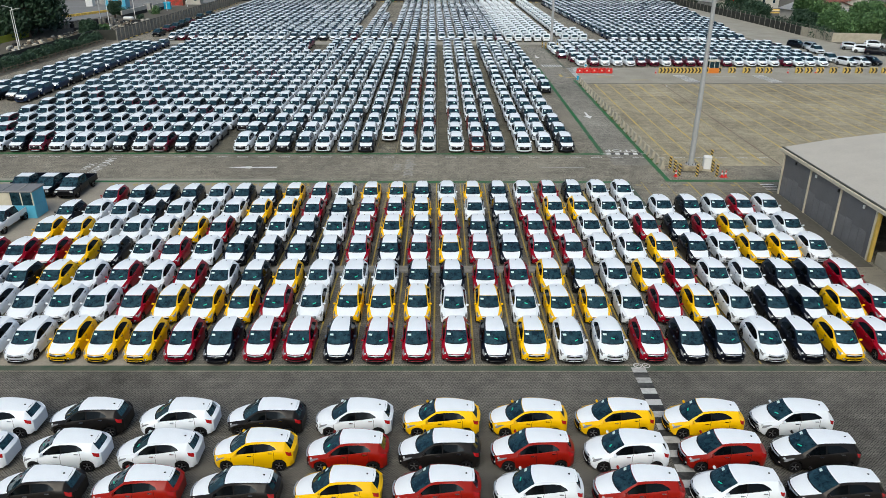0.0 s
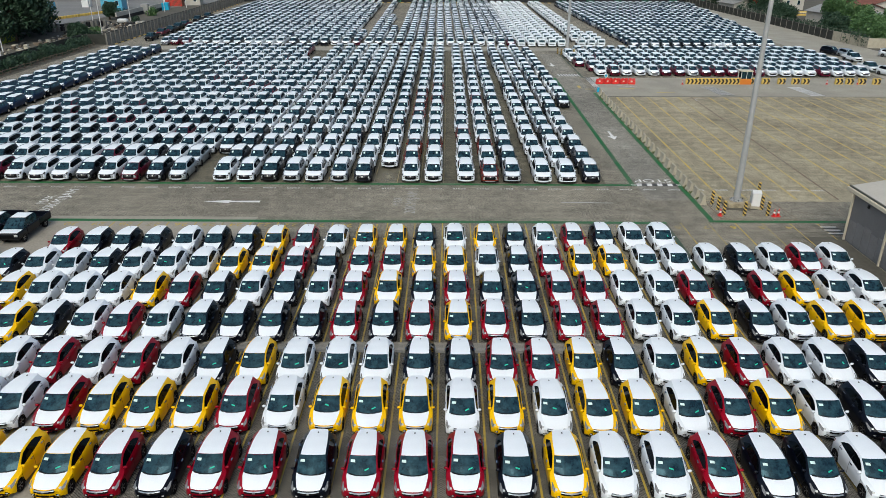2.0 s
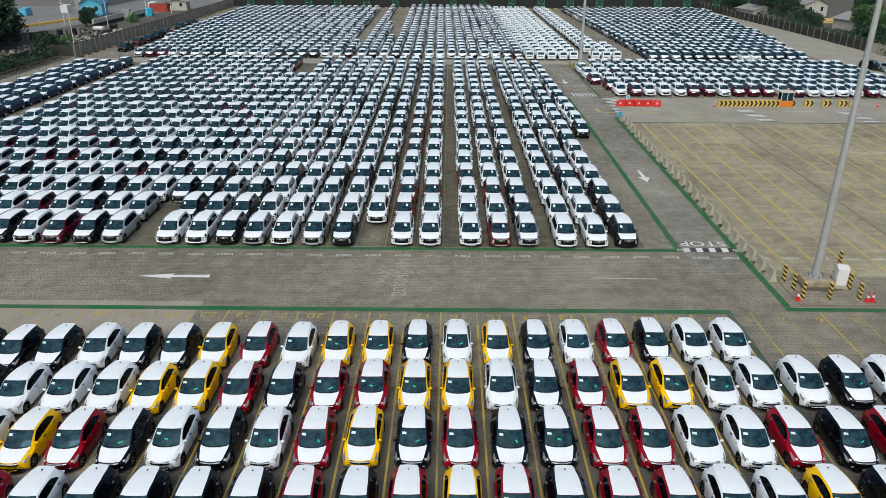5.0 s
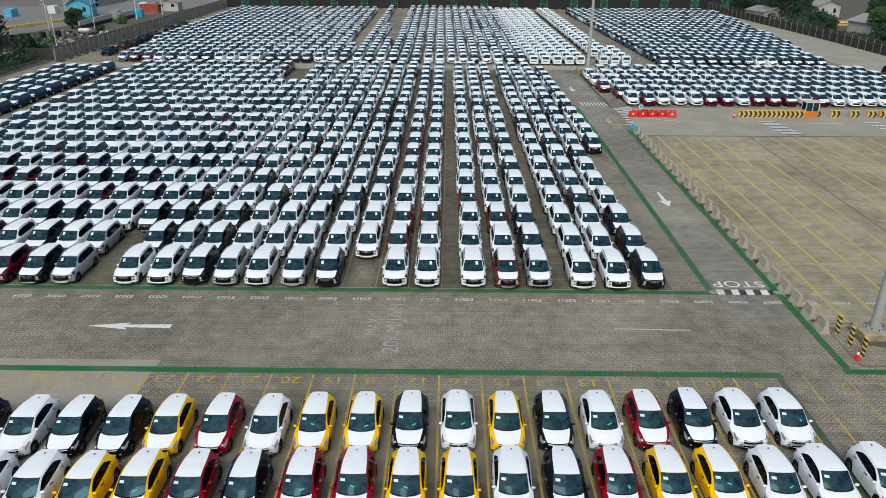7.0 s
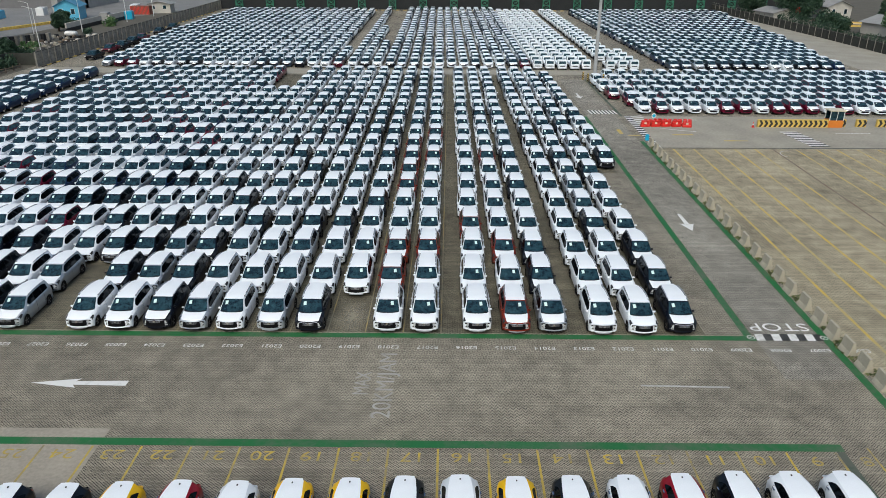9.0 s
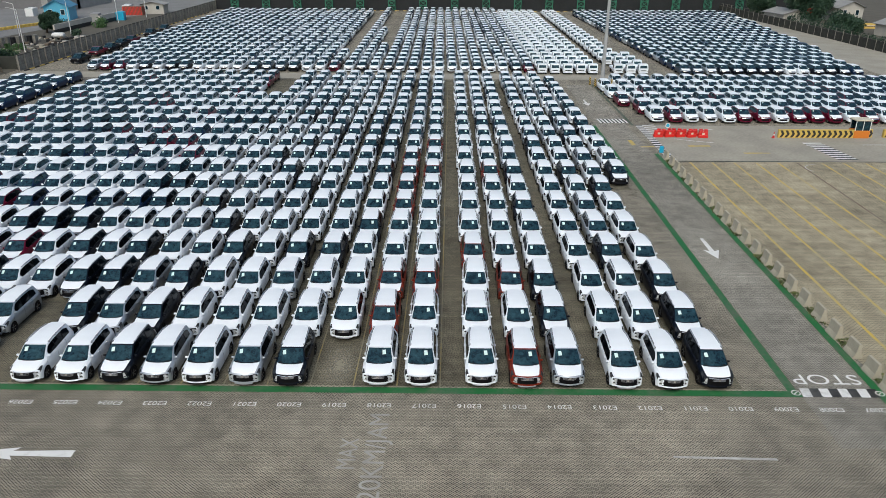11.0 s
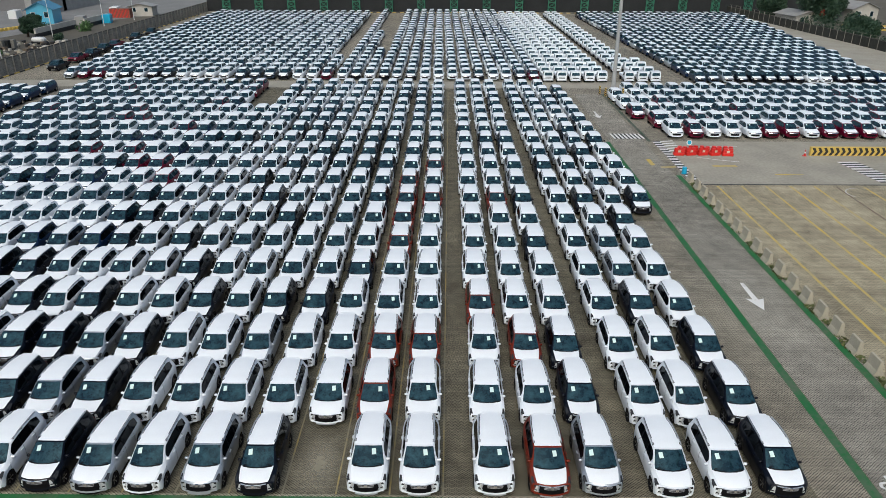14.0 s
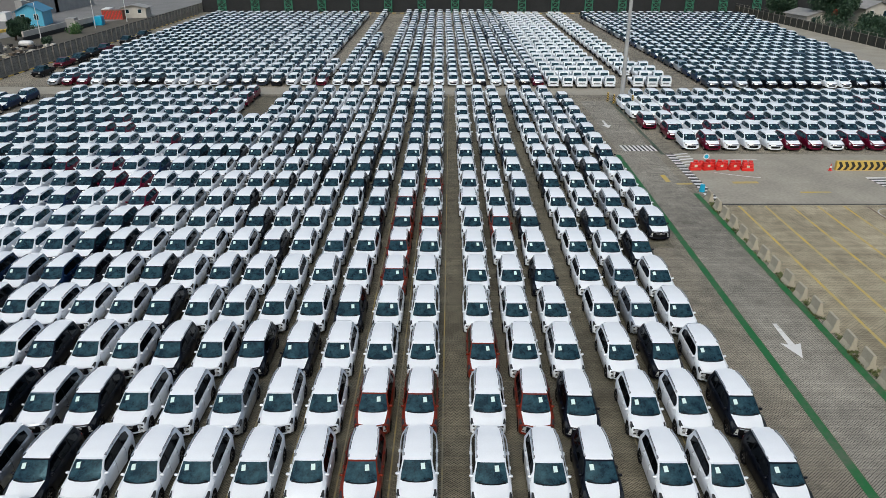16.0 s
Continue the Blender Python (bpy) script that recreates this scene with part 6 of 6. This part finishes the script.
# ---- houses beyond ----
def house(x, y, w, d, h, rise, wallm, roofm, label, turn=0):
    b = Build()
    b.box(-w / 2, -d / 2, 0, w / 2, d / 2, h, wallm)
    b.add([(-w / 2, -d / 2, h), (w / 2, -d / 2, h), (0, -d / 2, h + rise * 0.95), (-w / 2, d / 2, h), (w / 2, d / 2, h), (0, d / 2, h + rise * 0.95)], [(0, 1, 2), (4, 3, 5)], wallm)
    t = thing("house", b, label, "house", at=pose(x, y, 0, 0, 0, turn))
    r = Build()
    o = 0.6
    for s in (-1, 1):
        e = (s * (w / 2 + o), h - 0.25)
        r.add([(e[0], -d / 2 - o, e[1]), (e[0], d / 2 + o, e[1]), (0, d / 2 + o, h + rise), (0, -d / 2 - o, h + rise),
               (e[0], -d / 2 - o, e[1] + 0.12), (e[0], d / 2 + o, e[1] + 0.12), (0, d / 2 + o, h + rise + 0.12), (0, -d / 2 - o, h + rise + 0.12)],
              [(0, 1, 2, 3), (4, 7, 6, 5), (0, 4, 5, 1), (0, 3, 7, 4), (1, 5, 6, 2)], roofm)
    part("roof", r, t)
    for xx in (-w / 4, w / 4):
        q = Build()
        q.box(xx - 0.5, -d / 2 - 0.04, h * 0.45, xx + 0.5, -d / 2 + 0.02, h * 0.8, "glass")
        wn = part("window", q, t, "dark window")
        q = Build()
        for za, zb in ((h * 0.45 - 0.08, h * 0.45), (h * 0.8, h * 0.8 + 0.08)):
            q.box(xx - 0.58, -d / 2 - 0.08, za, xx + 0.58, -d / 2 - 0.01, zb, "cabin_white")
        for xa in (xx - 0.58, xx + 0.5):
            q.box(xa, -d / 2 - 0.08, h * 0.45, xa + 0.08, -d / 2 - 0.01, h * 0.8, "cabin_white")
        part("window_frame", q, wn, "white window frame")
    return t


house(-107.4, 182.2, 6.5, 8, 3.9, 1.8, "skyblue", "blueroof", "light blue gabled house with a blue roof", 12)
house(101, 184, 8, 9, 3.0, 1.0, "plaster", "greyroof", "low shed with a pale grey sheet roof", 12)
house(121, 193, 8, 9, 4.0, 1.6, "plaster", "greyroof", "small white house with a grey roof", 10)
house(118, 154, 10, 9, 3.0, 1.5, "plaster", "greyroof", "low house with a grey sheet roof", 14)
house(128, 160, 13, 10, 3.2, 1.8, "plaster", "rooftile", "low house with a terracotta roof", 20)
house(120, 136, 9, 8, 3.0, 1.5, "plaster", "greyroof", "low house with a weathered sheet roof", 12)
house(134, 140, 12, 10, 3.4, 2.0, "plaster", "rooftile", "house with a terracotta tiled roof", 25)
house(128, 118, 11, 9, 3.2, 1.8, "plaster", "greyroof", "house with a pale sheet roof", 18)
house(140, 122, 12, 10, 3.4, 2.0, "plaster", "rooftile", "house with a terracotta tiled roof", 12)
house(142, 172, 14, 10, 3.6, 2.0, "plaster", "rooftile", "house with a terracotta tiled roof", 5)
house(-88, 202, 7, 5, 3.0, 0.6, "plaster", "greyroof", "low grey roadside store", 5)
b = Build()
for k in range(12):
    b.box(0.05 * k, 0.3 * k, 0, 14 - 0.1 * k, 0.3 * k + 0.28, 0.5 + 0.2 * (k % 4), ("hazy", "log", "cream", "hazy")[k % 4], 0.03)
thing("timber_stack", b, "stacks of yellow and brown sawn timber", "timber", at=pose(108, 172, 0, 0, 0, -8))
b = Build()
b.rod((0, 0, 3.0), (0, 0, 4.6), 0.75, 0.75, "redplastic", 14)
wt = thing("water_tank", b, "red plastic water tank on a steel stand", "water tank", at=pose(104.5, 178, 0))
for sx, sy in ((-1, -1), (1, -1), (1, 1), (-1, 1)):
    q = Build()
    q.rod((sx * 0.6, sy * 0.6, 0), (sx * 0.5, sy * 0.5, 3.0), 0.06, 0.06, "steel", 6)
    part("leg", q, wt)
b = Build()
b.box(-3, -1.2, 0, 3, 1.2, 2.6, "rooftile", 0.04)
cc = thing("cargo_container", b, "rust-red ribbed cargo container beyond the wall", "container", at=pose(-92, 196, 0))
rib = Build().box(0, -1.24, 0.15, 0.15, -1.19, 2.45, "redplastic").mesh("rib")
for k in range(14):
    part("rib", rib, cc, at=pose(-2.9 + 0.42 * k, 0, 0))

# ---- kiosk and pickups on the left ----
b = Build()
b.box(-7.0, 0, 0, 0, 2.0, 1.2, "skyblue", 0.04)
b.box(-7.1, -0.1, 2.45, 0.1, 2.1, 2.58, "panelgrey", 0.04)
for k in range(5):
    b.box(-6.9 + 1.4 * k, 0.1, 2.58, -6.8 + 1.4 * k, 1.9, 2.63, "greyroof")
b.box(-0.08, 0.1, 1.2, -0.02, 1.95, 2.45, "skyblue")
for k in range(8):
    for y in (0.05, 1.87):
        b.box(-6.95 + 0.97 * k, y, 1.2, -6.85 + 0.97 * k, y + 0.08, 2.45, "cream")
ki = thing("site_cabin", b, "blue site cabin with a flat grey roof", "cabin", at=pose(-31.0, -20.9, 0))
for y in (0.03, 1.93):
    q = Build()
    for k in range(7):
        q = Build()
        q.box(-6.83 + 0.97 * k, y, 1.22, -5.98 + 0.97 * k, y + 0.03, 2.42, "cream" if k % 3 == 1 else "glass")
        part("window", q, ki, "curtained cabin window")


def pickup(col, where):
    b = Build()
    W = 0.9
    b.box(-W, 0.0, 0.45, W, 1.5, 1.05, col, 0.12)
    b.box(-W, 1.4, 0.4, W, 3.4, 1.1, col, 0.08)
    v = [(-W * 0.93, 0.98, 1.06), (W * 0.93, 0.98, 1.06), (W * 0.93, 3.4, 1.08), (-W * 0.93, 3.4, 1.08), (-0.7, 1.85, 1.72), (0.7, 1.85, 1.72), (0.7, 3.2, 1.72), (-0.7, 3.2, 1.72)]
    b.add(v, [(4, 5, 6, 7), (2, 3, 7, 6)], col)
    b.add(v, [(0, 1, 5, 4), (1, 2, 6, 5), (3, 0, 4, 7)], "glass")
    b.box(-0.6, -0.02, 0.6, 0.6, 0.03, 0.85, "dark")
    if where.translation.y < 0:
        b.box(-0.8, 0.12, 1.03, 0.8, 0.94, 1.07, "film", 0.01)
        b.box(-0.64, 1.95, 1.715, 0.64, 3.1, 1.74, "film", 0.01)
    for sx in (-1, 1):
        b.box(sx * 0.72 - 0.14, -0.03, 0.78, sx * 0.72 + 0.14, 0.05, 0.95, "lamp", 0.02)
        b.box(sx * 1.0 - 0.1, 1.5, 1.1, sx * 1.0 + 0.1, 1.6, 1.28, col, 0.03)
    t = thing("pickup_truck", b, f"{COLOUR_WORDS[col]} pickup truck with an open bed", "pickup", "pickups by the cabin", at=where)
    q = Build()
    q.box(-W, 3.4, 0.5, W, 5.2, 0.62, "dark")
    for s in (-1, 1):
        q.box(s * W - (0.06 if s > 0 else 0), 3.4, 0.5, s * W + (0.06 if s < 0 else 0), 5.2, 1.1, col, 0.02)
    q.box(-W, 5.14, 0.5, W, 5.22, 1.1, col, 0.02)
    part("bed", q, t, "open load bed")
    for y in (0.9, 4.2):
        for s in (-1, 1):
            part("wheel", WHEELS["mpv"], t, at=pose(s * 0.8, y, 0.36) @ Matrix.Scale(1.09, 4))
    return t


for x, y, ch in ((-30.8, -16.2, "B"), (-33.2, -16.0, "B"), (-35.6, -16.0, "B"), (-32.7, -25.4, "W"), (-34.6, -27.8, "K"), (-66.6, 105.5, "B"), (-67.3, 114.5, "M"), (-66.9, 119.8, "B"), (-67.6, 127.0, "B"),
                 (-67.6, 132.4, "M"), (-68.2, 145.0, "B"), (-68.0, 154.0, "B"), (86.6, 77.5, "W"), (83.8, 66.0, "W")):
    pickup(ch, pose(x, y, 0))
for x, y, ch, turn in ((87.5, 87.0, "B", 25), (85.6, 61.5, "W", 20), (88.2, 61.6, "W", 15), (91.0, 62.4, "B", 25), (99.3, 84.5, "S", 60), (99.6, 80.0, "W", 60), (100.4, 76.5, "B", 60), (106.5, 88, "W", 70), (88.5, 83, "S", 10)):
    make_car("mpv", ch, pose(x, y, 0, 0, 0, turn), False, "l", "b", False, "loose cars by the fence")
